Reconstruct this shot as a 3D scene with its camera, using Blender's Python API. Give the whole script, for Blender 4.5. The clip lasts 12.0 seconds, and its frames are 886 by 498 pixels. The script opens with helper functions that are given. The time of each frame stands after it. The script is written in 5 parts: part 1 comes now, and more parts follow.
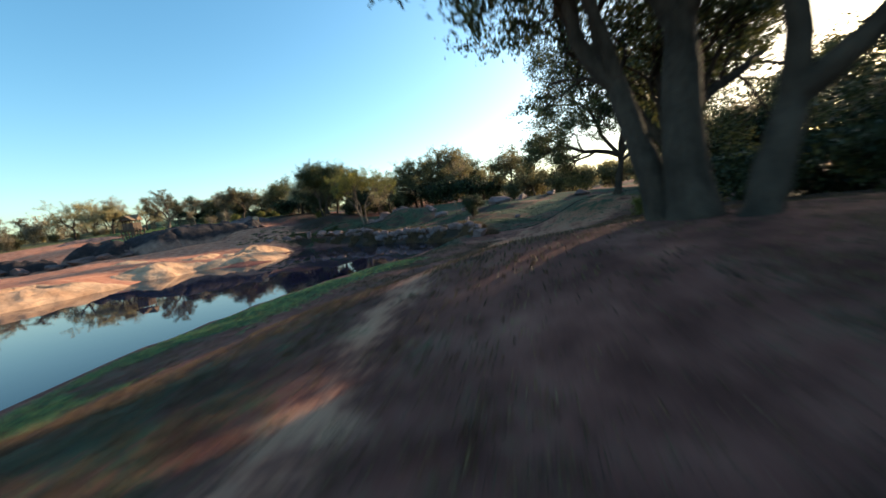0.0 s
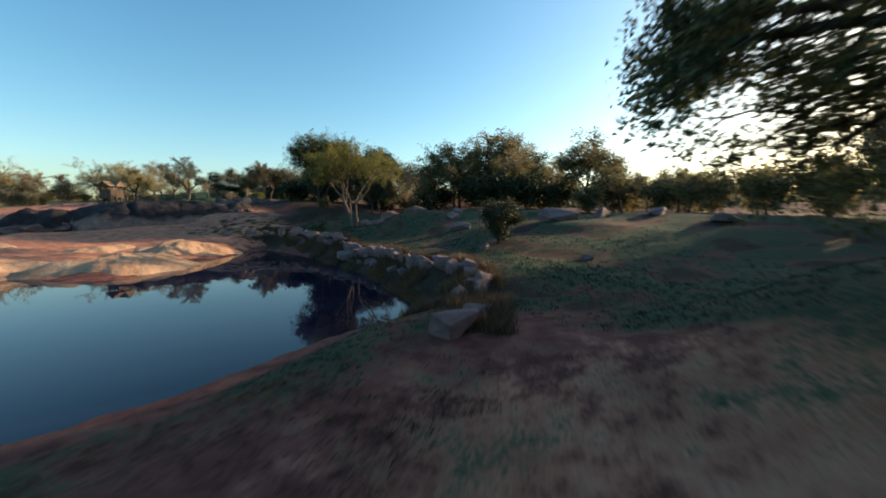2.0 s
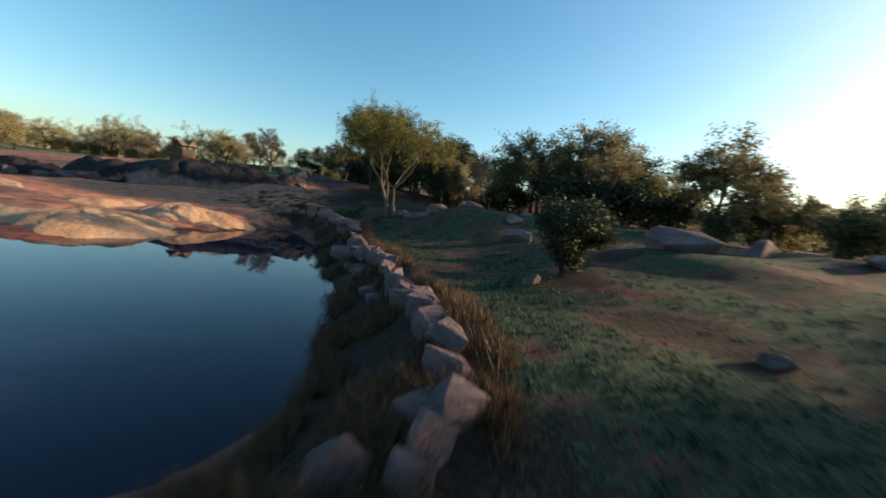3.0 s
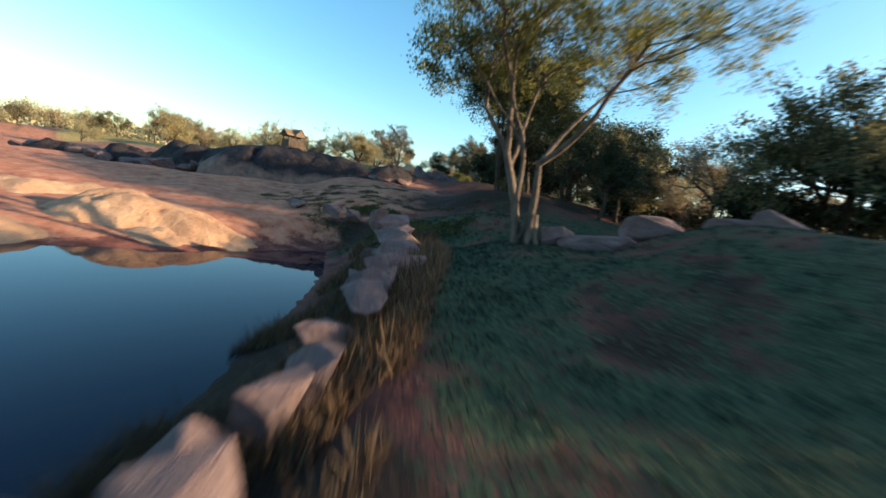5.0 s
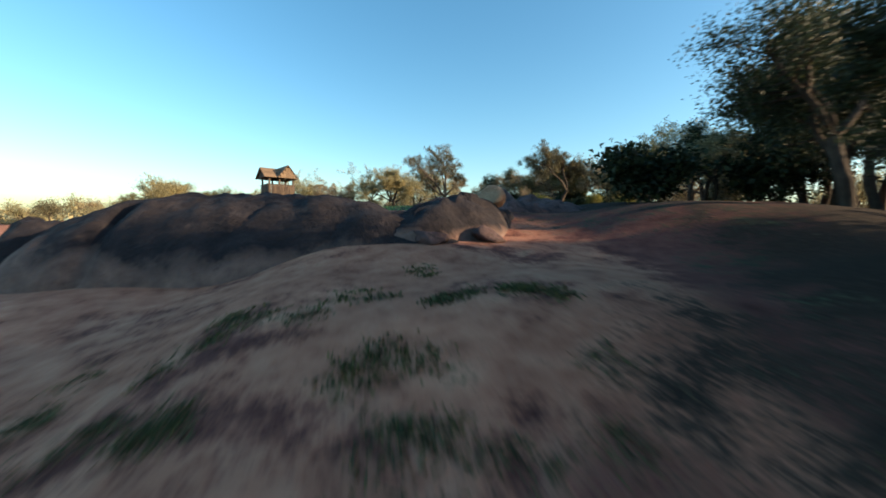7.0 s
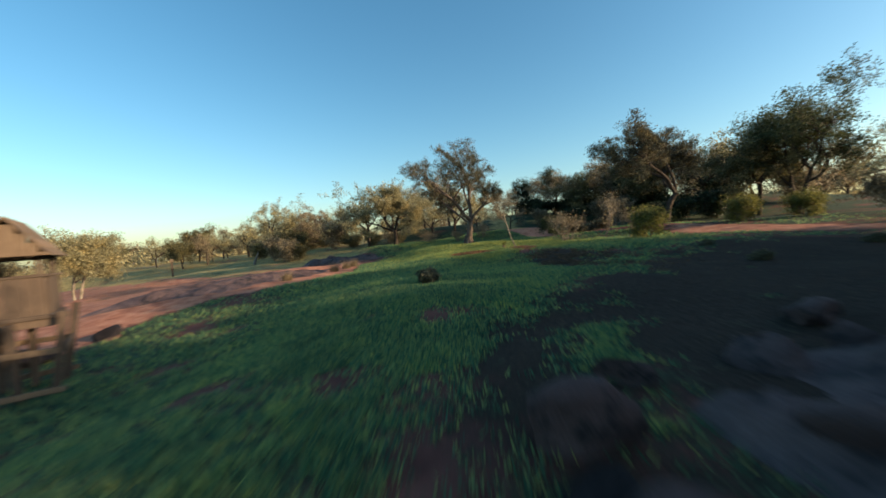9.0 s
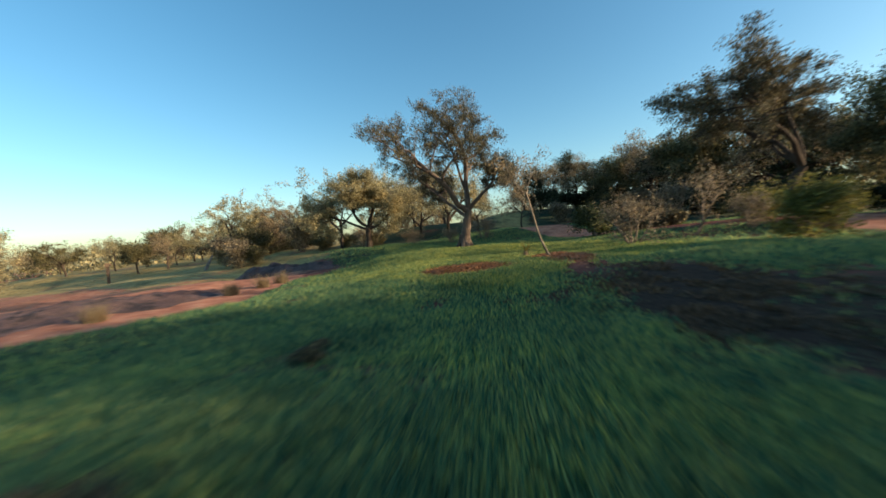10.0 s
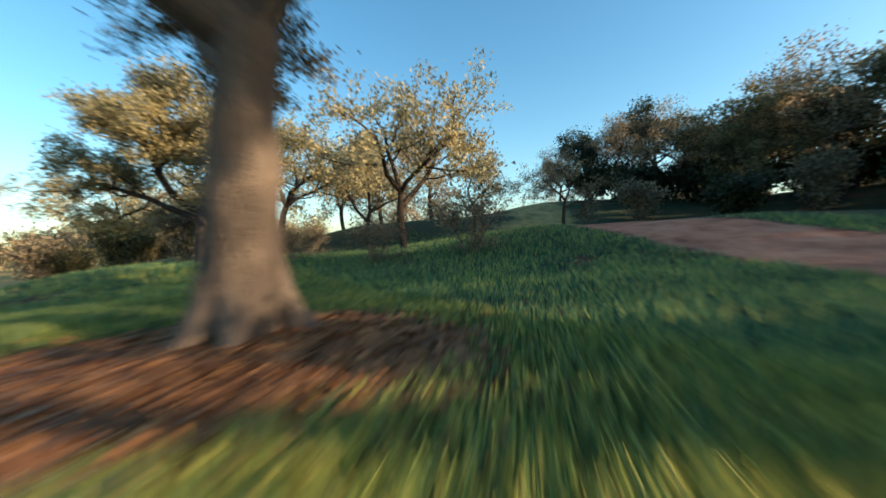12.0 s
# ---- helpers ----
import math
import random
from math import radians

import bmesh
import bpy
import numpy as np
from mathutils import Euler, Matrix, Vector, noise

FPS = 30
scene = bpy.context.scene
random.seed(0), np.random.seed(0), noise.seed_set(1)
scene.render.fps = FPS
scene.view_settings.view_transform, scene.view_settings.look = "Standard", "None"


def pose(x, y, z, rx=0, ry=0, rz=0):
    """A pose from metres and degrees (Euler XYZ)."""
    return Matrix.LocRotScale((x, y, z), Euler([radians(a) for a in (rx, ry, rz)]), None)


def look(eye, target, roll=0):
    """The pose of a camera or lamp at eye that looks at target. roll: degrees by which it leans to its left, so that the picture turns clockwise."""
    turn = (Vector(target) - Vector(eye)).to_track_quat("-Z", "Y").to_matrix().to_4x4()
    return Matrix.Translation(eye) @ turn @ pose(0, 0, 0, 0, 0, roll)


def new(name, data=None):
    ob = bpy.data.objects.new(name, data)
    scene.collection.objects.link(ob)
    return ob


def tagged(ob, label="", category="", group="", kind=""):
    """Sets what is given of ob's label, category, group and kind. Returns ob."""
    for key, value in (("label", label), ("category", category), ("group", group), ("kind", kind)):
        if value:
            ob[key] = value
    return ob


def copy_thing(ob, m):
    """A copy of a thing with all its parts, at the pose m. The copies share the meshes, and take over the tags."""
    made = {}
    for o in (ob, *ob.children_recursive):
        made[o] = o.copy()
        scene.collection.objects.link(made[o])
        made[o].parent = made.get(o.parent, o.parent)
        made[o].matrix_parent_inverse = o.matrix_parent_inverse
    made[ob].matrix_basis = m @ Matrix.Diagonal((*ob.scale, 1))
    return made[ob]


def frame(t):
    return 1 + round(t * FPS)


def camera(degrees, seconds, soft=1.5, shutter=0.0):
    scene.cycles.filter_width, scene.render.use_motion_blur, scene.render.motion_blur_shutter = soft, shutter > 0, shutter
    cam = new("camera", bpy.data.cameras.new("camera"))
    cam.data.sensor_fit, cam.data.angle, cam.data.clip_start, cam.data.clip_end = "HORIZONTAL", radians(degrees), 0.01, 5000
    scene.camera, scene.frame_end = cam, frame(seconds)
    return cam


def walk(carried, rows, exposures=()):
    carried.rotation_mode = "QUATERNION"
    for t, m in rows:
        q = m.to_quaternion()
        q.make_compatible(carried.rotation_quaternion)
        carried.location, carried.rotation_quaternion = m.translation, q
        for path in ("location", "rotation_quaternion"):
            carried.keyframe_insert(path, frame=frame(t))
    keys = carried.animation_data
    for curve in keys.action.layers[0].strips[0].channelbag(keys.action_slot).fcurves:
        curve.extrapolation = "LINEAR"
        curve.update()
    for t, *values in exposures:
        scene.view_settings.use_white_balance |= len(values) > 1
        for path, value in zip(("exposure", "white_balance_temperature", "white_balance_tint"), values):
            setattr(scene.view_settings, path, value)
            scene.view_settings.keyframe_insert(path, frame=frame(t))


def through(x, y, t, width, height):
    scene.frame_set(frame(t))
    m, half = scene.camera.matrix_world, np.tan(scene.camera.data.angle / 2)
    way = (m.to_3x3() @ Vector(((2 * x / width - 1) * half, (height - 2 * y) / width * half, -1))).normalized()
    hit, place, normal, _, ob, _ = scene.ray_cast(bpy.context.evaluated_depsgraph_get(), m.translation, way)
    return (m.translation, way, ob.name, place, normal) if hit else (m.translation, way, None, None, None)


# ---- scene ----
cam = camera(98.0, 12.0, soft=1.6, shutter=0.5)
PATH = [
    (0, (0.408, 0.009, 2.471), (0.343, 1.999, 2.278), -7.0),
    (0.5, (1.388, 4.575, 2.662), (1.273, 6.562, 2.469), -6.3),
    (1, (2.209, 8.847, 2.807), (2.032, 10.83, 2.616), -5.4),
    (1.5, (3.054, 13.397, 2.951), (2.779, 15.37, 2.764), -3.5),
    (2, (3.508, 17.467, 3.092), (3.109, 19.418, 2.907), -0.5),
    (2.5, (3.805, 21.799, 3.185), (3.217, 23.701, 2.99), 3.7),
    (3, (3.53, 25.904, 2.961), (2.733, 27.728, 2.76), 7.3),
    (3.2, (3.288, 27.299, 2.909), (2.413, 29.085, 2.7), 8.3),
    (4.8, (-3.579, 38.489, 2.689), (-4.927, 39.945, 2.439), 10.2),
    (5, (-4.932, 39.695, 2.734), (-6.311, 41.124, 2.491), 9.9),
    (5.5, (-8.968, 42.916, 2.645), (-10.422, 44.273, 2.432), 7.7),
    (6, (-13.214, 45.745, 2.894), (-14.718, 47.052, 2.714), 5.9),
    (6.5, (-17.28, 48.564, 3.068), (-18.833, 49.817, 2.934), 2.5),
    (7, (-20.846, 50.711, 3.781), (-22.412, 51.95, 3.67), 0.9),
    (7.2, (-22.387, 51.483, 3.995), (-23.947, 52.731, 3.9), 0.6),
    (8.8, (-34.03, 59.818, 6.466), (-35.646, 60.994, 6.4), -4.6),
    (9, (-35.703, 61.189, 6.57), (-37.32, 62.363, 6.51), -4.6),
    (9.5, (-39.675, 64.57, 6.631), (-41.294, 65.743, 6.574), -4.6),
    (10, (-43.7, 68.279, 6.438), (-45.323, 69.447, 6.384), -4.4),
    (10.5, (-47.235, 71.703, 6.194), (-48.867, 72.858, 6.151), -4.0),
    (11, (-50.659, 74.949, 6.258), (-52.296, 76.097, 6.207), -4.3),
    (11.5, (-53.91, 78.208, 6.322), (-55.563, 79.333, 6.283), -3.8),
    (12, (-57.145, 81.449, 6.456), (-58.822, 82.539, 6.428), -2.6),
]
walk(cam, [(t, look(eye, target, roll)) for t, eye, target, roll in PATH],
     exposures=[(0, 1.25), (1.0, 1.12), (1.5, 0.95), (2.5, 0.9), (3.2, 0.8), (4.4, 1.25), (5.0, 1.4), (5.5, 1.5), (6.0, 1.38), (6.5, 1.25), (7.2, 1.1), (9, 0.8), (10.0, 0.85), (10.5, 1.0), (11.4, 1.3), (11.8, 1.15), (12, 1.2)])

# ---- light ----
SUN_AZ, SUN_EL = 51.0, 14.5          # degrees clockwise from +y, above the horizon
world = bpy.data.worlds.new("sky")
scene.world = world
world.use_nodes = True
wn, wl = world.node_tree.nodes, world.node_tree.links
sky = wn.new("ShaderNodeTexSky")
sky.sky_type, sky.sun_disc = "NISHITA", False
sky.sun_elevation, sky.sun_rotation = radians(SUN_EL), radians(SUN_AZ)
sky.air_density, sky.dust_density, sky.ozone_density = 1.0, 1.3, 1.45
vivid = wn.new("ShaderNodeHueSaturation")
vivid.inputs["Saturation"].default_value, vivid.inputs["Hue"].default_value = 1.27, 0.489
tint = wn.new("ShaderNodeMix")
tint.data_type, tint.blend_type = "RGBA", "MULTIPLY"
tint.inputs[0].default_value, tint.inputs[7].default_value = 1.0, (0.94, 1.04, 1.05, 1)
wl.new(sky.outputs[0], vivid.inputs["Color"])
wl.new(vivid.outputs[0], tint.inputs[6])
wl.new(tint.outputs[2], wn["Background"].inputs[0])
wn["Background"].inputs[1].default_value = 0.13
sun_data = bpy.data.lights.new("sun", "SUN")
sun_data.energy, sun_data.angle, sun_data.color = 5.0, radians(0.6), (1.0, 0.76, 0.48)
sun = new("sun", sun_data)
sd = Vector((math.sin(radians(SUN_AZ)) * math.cos(radians(SUN_EL)), math.cos(radians(SUN_AZ)) * math.cos(radians(SUN_EL)), math.sin(radians(SUN_EL))))
sun.matrix_world = look(sd * 200, (0, 0, 0))


# ---- materials ----
def material(name, rough=0.8, metal=0.0, spec=0.3):
    m = bpy.data.materials.new(name)
    m.use_nodes = True
    b = m.node_tree.nodes["Principled BSDF"]
    b.inputs["Roughness"].default_value, b.inputs["Metallic"].default_value = rough, metal
    b.inputs["Specular IOR Level"].default_value = spec
    return m, m.node_tree.nodes, m.node_tree.links, b


def tex(n, l, scale, detail=4.0, rough=0.6, stretch=None):
    t = n.new("ShaderNodeTexNoise")
    t.inputs["Scale"].default_value, t.inputs["Detail"].default_value, t.inputs["Roughness"].default_value = scale, detail, rough
    g = n.new("ShaderNodeTexCoord")
    if stretch:
        mp = n.new("ShaderNodeMapping")
        mp.inputs["Scale"].default_value = stretch
        l.new(g.outputs["Object"], mp.inputs[0])
        l.new(mp.outputs[0], t.inputs["Vector"])
    else:
        l.new(g.outputs["Object"], t.inputs["Vector"])
    return t.outputs["Fac"]


def ramp(n, l, fac, stops):
    r = n.new("ShaderNodeValToRGB")
    while len(r.color_ramp.elements) < len(stops):
        r.color_ramp.elements.new(0.5)
    for e, (p, c) in zip(r.color_ramp.elements, stops):
        e.position, e.color = p, (*c, 1) if len(c) == 3 else c
    l.new(fac, r.inputs[0])
    return r.outputs[0]


def mixed(n, l, fac, a, b, mode="MIX"):
    x = n.new("ShaderNodeMix")
    x.data_type, x.blend_type = "RGBA", mode
    for sock, v in ((x.inputs[0], fac), (x.inputs[6], a), (x.inputs[7], b)):
        if isinstance(v, (int, float)):
            sock.default_value = v
        elif isinstance(v, tuple):
            sock.default_value = (*v, 1)
        else:
            l.new(v, sock)
    return x.outputs[2]


def maths(n, l, op, a, b=0.0, clamp=False):
    x = n.new("ShaderNodeMath")
    x.operation, x.use_clamp = op, clamp
    for sock, v in ((x.inputs[0], a), (x.inputs[1], b)):
        if isinstance(v, (int, float)):
            sock.default_value = v
        else:
            l.new(v, sock)
    return x.outputs[0]


def bump(n, l, b, height, strength=0.5, distance=0.05):
    x = n.new("ShaderNodeBump")
    x.inputs["Strength"].default_value, x.inputs["Distance"].default_value = strength, distance
    l.new(height, x.inputs["Height"])
    l.new(x.outputs[0], b.inputs["Normal"])


def rock_material(name, dark, mid, light, lichen, lichen_amount):
    m, n, l, b = material(name, 0.85, spec=0.2)
    base = ramp(n, l, tex(n, l, 0.55, 6, 0.65), [(0.3, dark), (0.5, mid), (0.7, light)])
    grain = ramp(n, l, tex(n, l, 24, 3, 0.7), [(0.3, (0.62, 0.6, 0.6)), (0.65, (1.15, 1.12, 1.1))])
    col = mixed(n, l, 0.8, base, grain, "MULTIPLY")
    spot = ramp(n, l, tex(n, l, 1.7, 8, 0.72), [(lichen_amount, (0, 0, 0)), (lichen_amount + 0.12, (1, 1, 1))])
    col = mixed(n, l, spot, col, lichen)
    l.new(col, b.inputs["Base Color"])
    h = maths(n, l, "ADD", tex(n, l, 3.0, 8, 0.65), maths(n, l, "MULTIPLY", tex(n, l, 30, 3, 0.6), 0.25))
    bump(n, l, b, h, 0.9, 0.16)
    return m


M_PINK = rock_material("pink_granite", (0.32, 0.178, 0.105), (0.48, 0.29, 0.178), (0.60, 0.40, 0.26), (0.26, 0.16, 0.105), 0.63)


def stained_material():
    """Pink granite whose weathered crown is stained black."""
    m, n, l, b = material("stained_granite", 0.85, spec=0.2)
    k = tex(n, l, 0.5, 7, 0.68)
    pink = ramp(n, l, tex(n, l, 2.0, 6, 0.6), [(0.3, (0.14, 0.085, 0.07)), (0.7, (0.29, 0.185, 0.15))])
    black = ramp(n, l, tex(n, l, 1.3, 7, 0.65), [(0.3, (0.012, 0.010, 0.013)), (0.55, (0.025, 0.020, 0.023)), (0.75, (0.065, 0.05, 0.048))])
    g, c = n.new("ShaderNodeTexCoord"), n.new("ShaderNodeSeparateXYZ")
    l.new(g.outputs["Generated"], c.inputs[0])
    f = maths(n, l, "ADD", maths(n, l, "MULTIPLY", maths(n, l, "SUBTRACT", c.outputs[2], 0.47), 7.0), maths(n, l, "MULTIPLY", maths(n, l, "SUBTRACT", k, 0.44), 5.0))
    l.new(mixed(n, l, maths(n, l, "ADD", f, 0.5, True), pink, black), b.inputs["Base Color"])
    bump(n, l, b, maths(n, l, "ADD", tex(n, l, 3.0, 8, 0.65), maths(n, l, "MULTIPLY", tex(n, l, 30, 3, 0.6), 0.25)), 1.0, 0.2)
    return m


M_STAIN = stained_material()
M_BLOCK = rock_material("mauve_granite", (0.072, 0.046, 0.045), (0.128, 0.083, 0.08), (0.2, 0.132, 0.124), (0.035, 0.028, 0.03), 0.5)
M_GREY = rock_material("pale_limestone", (0.125, 0.084, 0.082), (0.22, 0.152, 0.152), (0.33, 0.238, 0.235), (0.09, 0.063, 0.057), 0.57)


def ground_material():
    m, n, l, b = material("ground_soil", 0.95, spec=0.12)
    a = n.new("ShaderNodeAttribute")
    a.attribute_name = "zone"
    s = n.new("ShaderNodeSeparateColor")
    l.new(a.outputs["Color"], s.inputs[0])
    big, mid, fine = tex(n, l, 0.35, 5, 0.6), tex(n, l, 1.6, 6, 0.65), tex(n, l, 14, 4, 0.65)
    soil = ramp(n, l, mid, [(0.3, (0.072, 0.026, 0.021)), (0.52, (0.165, 0.062, 0.049)), (0.72, (0.265, 0.11, 0.085))])
    sand = ramp(n, l, mid, [(0.3, (0.24, 0.092, 0.056)), (0.5, (0.40, 0.168, 0.106)), (0.7, (0.52, 0.26, 0.168))])
    grass = ramp(n, l, fine, [(0.3, (0.012, 0.023, 0.015)), (0.5, (0.038, 0.058, 0.034)), (0.7, (0.09, 0.105, 0.05))])
    # near-black soil colour, which also carries painted shade under trees and on the dam
    humus_and_shade = ramp(n, l, fine, [(0.3, (0.014, 0.010, 0.008)), (0.5, (0.034, 0.023, 0.017)), (0.7, (0.075, 0.048, 0.034))])
    litter = ramp(n, l, fine, [(0.3, (0.10, 0.04, 0.018)), (0.5, (0.26, 0.105, 0.042)), (0.7, (0.42, 0.19, 0.08))])

    def edge(channel, gain=3.0):
        k = maths(n, l, "ADD", maths(n, l, "SUBTRACT", channel, 0.5), maths(n, l, "MULTIPLY", maths(n, l, "SUBTRACT", mid, 0.5), 1.5))
        k = maths(n, l, "ADD", k, maths(n, l, "MULTIPLY", maths(n, l, "SUBTRACT", fine, 0.5), 1.3))
        return maths(n, l, "ADD", maths(n, l, "MULTIPLY", k, gain), 0.5, True)

    field = n.new("ShaderNodeAttribute")
    field.attribute_name = "field"
    straw = ramp(n, l, mid, [(0.3, (0.17, 0.13, 0.055)), (0.5, (0.33, 0.25, 0.10)), (0.7, (0.47, 0.36, 0.15))])
    col = mixed(n, l, edge(s.outputs[1]), soil, sand)
    col = mixed(n, l, edge(field.outputs["Fac"]), col, straw)
    col = mixed(n, l, edge(a.outputs["Alpha"]), col, humus_and_shade)
    col = mixed(n, l, edge(s.outputs[2]), col, litter)
    col = mixed(n, l, edge(s.outputs[0]), col, grass)
    col = mixed(n, l, 0.55, col, ramp(n, l, big, [(0.3, (0.7, 0.7, 0.72)), (0.7, (1.2, 1.18, 1.12))]), "MULTIPLY")
    l.new(col, b.inputs["Base Color"])
    bump(n, l, b, maths(n, l, "ADD", mid, maths(n, l, "MULTIPLY", fine, 0.5)), 0.8, 0.08)
    return m


M_GROUND = ground_material()


def water_material():
    m, n, l, b = material("pond_water", 0.015, spec=0.5)
    b.inputs["Base Color"].default_value = (0.006, 0.0065, 0.022, 1)
    b.inputs["IOR"].default_value = 1.25
    bump(n, l, b, tex(n, l, 1.4, 3, 0.5), 0.05, 0.02)
    return m


M_WATER = water_material()


def leaf_material(name, dark, mid, light, through=0.3):
    m, n, l, b = material(name, 0.6, spec=0.25)
    g = n.new("ShaderNodeNewGeometry")
    col = ramp(n, l, g.outputs["Random Per Island"], [(0.0, dark), (0.5, mid), (1.0, light)])
    tint = ramp(n, l, tex(n, l, 0.7, 4, 0.65), [(0.32, (0.6, 0.66, 0.7)), (0.5, (0.95, 0.97, 0.95)), (0.7, (1.5, 1.3, 0.95))])
    col = mixed(n, l, 0.85, col, tint, "MULTIPLY")
    l.new(col, b.inputs["Base Color"])
    t = n.new("ShaderNodeBsdfTranslucent")
    l.new(col, t.inputs[0])
    x = n.new("ShaderNodeMixShader")
    x.inputs[0].default_value = through
    l.new(b.outputs[0], x.inputs[1])
    l.new(t.outputs[0], x.inputs[2])
    l.new(x.outputs[0], n["Material Output"].inputs[0])
    return m


M_OAK = leaf_material("oak_leaves", (0.028, 0.036, 0.014), (0.07, 0.08, 0.03), (0.14, 0.135, 0.055))
M_OLIVE = leaf_material("olive_leaves", (0.17, 0.15, 0.083), (0.31, 0.27, 0.15), (0.46, 0.39, 0.22), 0.4)
M_WOODS = leaf_material("woodland_leaves", (0.075, 0.068, 0.034), (0.16, 0.14, 0.068), (0.27, 0.225, 0.11), 0.5)
M_TAN = leaf_material("dry_leaves", (0.12, 0.09, 0.058), (0.25, 0.19, 0.12), (0.4, 0.31, 0.195))
M_YELLOW = leaf_material("yellowing_leaves", (0.07, 0.075, 0.02), (0.17, 0.16, 0.04), (0.30, 0.26, 0.07), 0.4)
M_TWIG = leaf_material("dull_winter_leaves", (0.05, 0.046, 0.03), (0.11, 0.096, 0.058), (0.2, 0.17, 0.095), 0.25)
M_DARK = leaf_material("juniper_leaves", (0.012, 0.02, 0.01), (0.03, 0.042, 0.018), (0.06, 0.07, 0.03), 0.2)
M_GRASS = leaf_material("grass_blades", (0.022, 0.085, 0.064), (0.10, 0.24, 0.13), (0.46, 0.48, 0.15), 0.5)
# Meadow grass again, with sunlight put into its paler, yellower blades.
M_SUNLIT_GRASS = leaf_material("sunlit_grass_blades", (0.045, 0.095, 0.036), (0.2, 0.275, 0.08), (0.54, 0.49, 0.15), 0.5)
# Dam grass: the shade lying on the dam is put into these near-black greens.
M_SHADED_GRASS = leaf_material("shaded_grass_blades", (0.006, 0.015, 0.0125), (0.014, 0.031, 0.024), (0.038, 0.064, 0.046), 0.35)
M_REED = leaf_material("withered_reeds", (0.045, 0.027, 0.017), (0.105, 0.063, 0.038), (0.205, 0.13, 0.075), 0.2)
M_STRAW = leaf_material("dry_grass", (0.12, 0.085, 0.05), (0.24, 0.17, 0.10), (0.38, 0.29, 0.17), 0.3)


def bark_material(name, dark, light):
    m, n, l, b = material(name, 0.9, spec=0.15)
    k = tex(n, l, 9, 6, 0.7, (1, 1, 0.25))
    l.new(mixed(n, l, 0.5, ramp(n, l, k, [(0.3, dark), (0.7, light)]), ramp(n, l, tex(n, l, 2.2, 4, 0.6), [(0.35, dark), (0.65, light)])), b.inputs["Base Color"])
    bump(n, l, b, k, 1.0, 0.09)
    return m


M_BARK = bark_material("oak_bark", (0.026, 0.02, 0.016), (0.1, 0.074, 0.057))
M_ELM = bark_material("elm_bark", (0.055, 0.042, 0.035), (0.215, 0.16, 0.124))
M_PALE = bark_material("pale_bark", (0.10, 0.08, 0.065), (0.33, 0.27, 0.21))


def wood_material(name, dark, light):
    m, n, l, b = material(name, 0.85, spec=0.2)
    o = n.new("ShaderNodeObjectInfo")
    k = tex(n, l, 7, 5, 0.65, (6, 6, 0.5))
    col = ramp(n, l, k, [(0.3, dark), (0.7, light)])
    tone = ramp(n, l, o.outputs["Random"], [(0.0, (0.7, 0.7, 0.72)), (1.0, (1.15, 1.1, 1.05))])
    l.new(mixed(n, l, 1.0, col, tone, "MULTIPLY"), b.inputs["Base Color"])
    bump(n, l, b, k, 0.5, 0.01)
    return m


M_WOOD = wood_material("weathered_boards", (0.055, 0.039, 0.03), (0.15, 0.108, 0.08))
M_ROOF = wood_material("roof_boards", (0.125, 0.085, 0.055), (0.265, 0.182, 0.12))


# ---- mesh helpers ----
def mesh_object(name, verts, faces, mat, parent=None, label="", smooth=True):
    me = bpy.data.meshes.new(name)
    if isinstance(faces, np.ndarray):
        verts = np.asarray(verts, dtype=np.float32)
        me.vertices.add(len(verts))
        me.vertices.foreach_set("co", verts.ravel())
        k = faces.shape[1]
        me.loops.add(faces.size)
        me.loops.foreach_set("vertex_index", faces.astype(np.int32).ravel())
        me.polygons.add(len(faces))
        me.polygons.foreach_set("loop_start", np.arange(0, faces.size, k, dtype=np.int32))
        me.update(calc_edges=True)
    else:
        me.from_pydata([tuple(v) for v in verts], [], faces)
    me.polygons.foreach_set("use_smooth", np.full(len(me.polygons), smooth))
    me.materials.append(mat)
    me.update()
    ob = new(name, me)
    if parent:
        ob.parent = parent
    if label:
        tagged(ob, label)
    return ob


def part(name, bm, mat, parent, label=""):
    me = bpy.data.meshes.new(name)
    bm.to_mesh(me)
    bm.free()
    me.materials.append(mat)
    ob = new(name, me)
    ob.parent = parent
    if label:
        tagged(ob, label)
    return ob


def board(size, at, turn=(0, 0, 0), bevel=0.008):
    bm = bmesh.new()
    bmesh.ops.create_cube(bm, size=1)
    bmesh.ops.scale(bm, vec=size, verts=bm.verts)
    bmesh.ops.bevel(bm, geom=bm.edges[:], offset=min(bevel, min(size) * 0.3), segments=1, affect="EDGES")
    bm.transform(pose(*at, *turn))
    return bm


def wave(x, y, seed, size, octaves=4):
    """A smooth random field over the plan, about -1 to 1."""
    r = np.random.RandomState(seed)
    out, amp, total = 0.0, 1.0, 0.0
    for _ in range(octaves):
        for _ in range(4):
            a, p = r.uniform(0, 2 * np.pi), r.uniform(0, 2 * np.pi)
            k = 2 * np.pi / size * r.uniform(0.7, 1.3)
            out = out + amp * np.sin((x * np.cos(a) + y * np.sin(a)) * k + p) / 2
        total += amp
        amp *= 0.5
        size *= 0.5
    return out / total


def smooth(a, b, x):
    t = np.clip((x - a) / (b - a), 0, 1)
    return t * t * (3 - 2 * t)


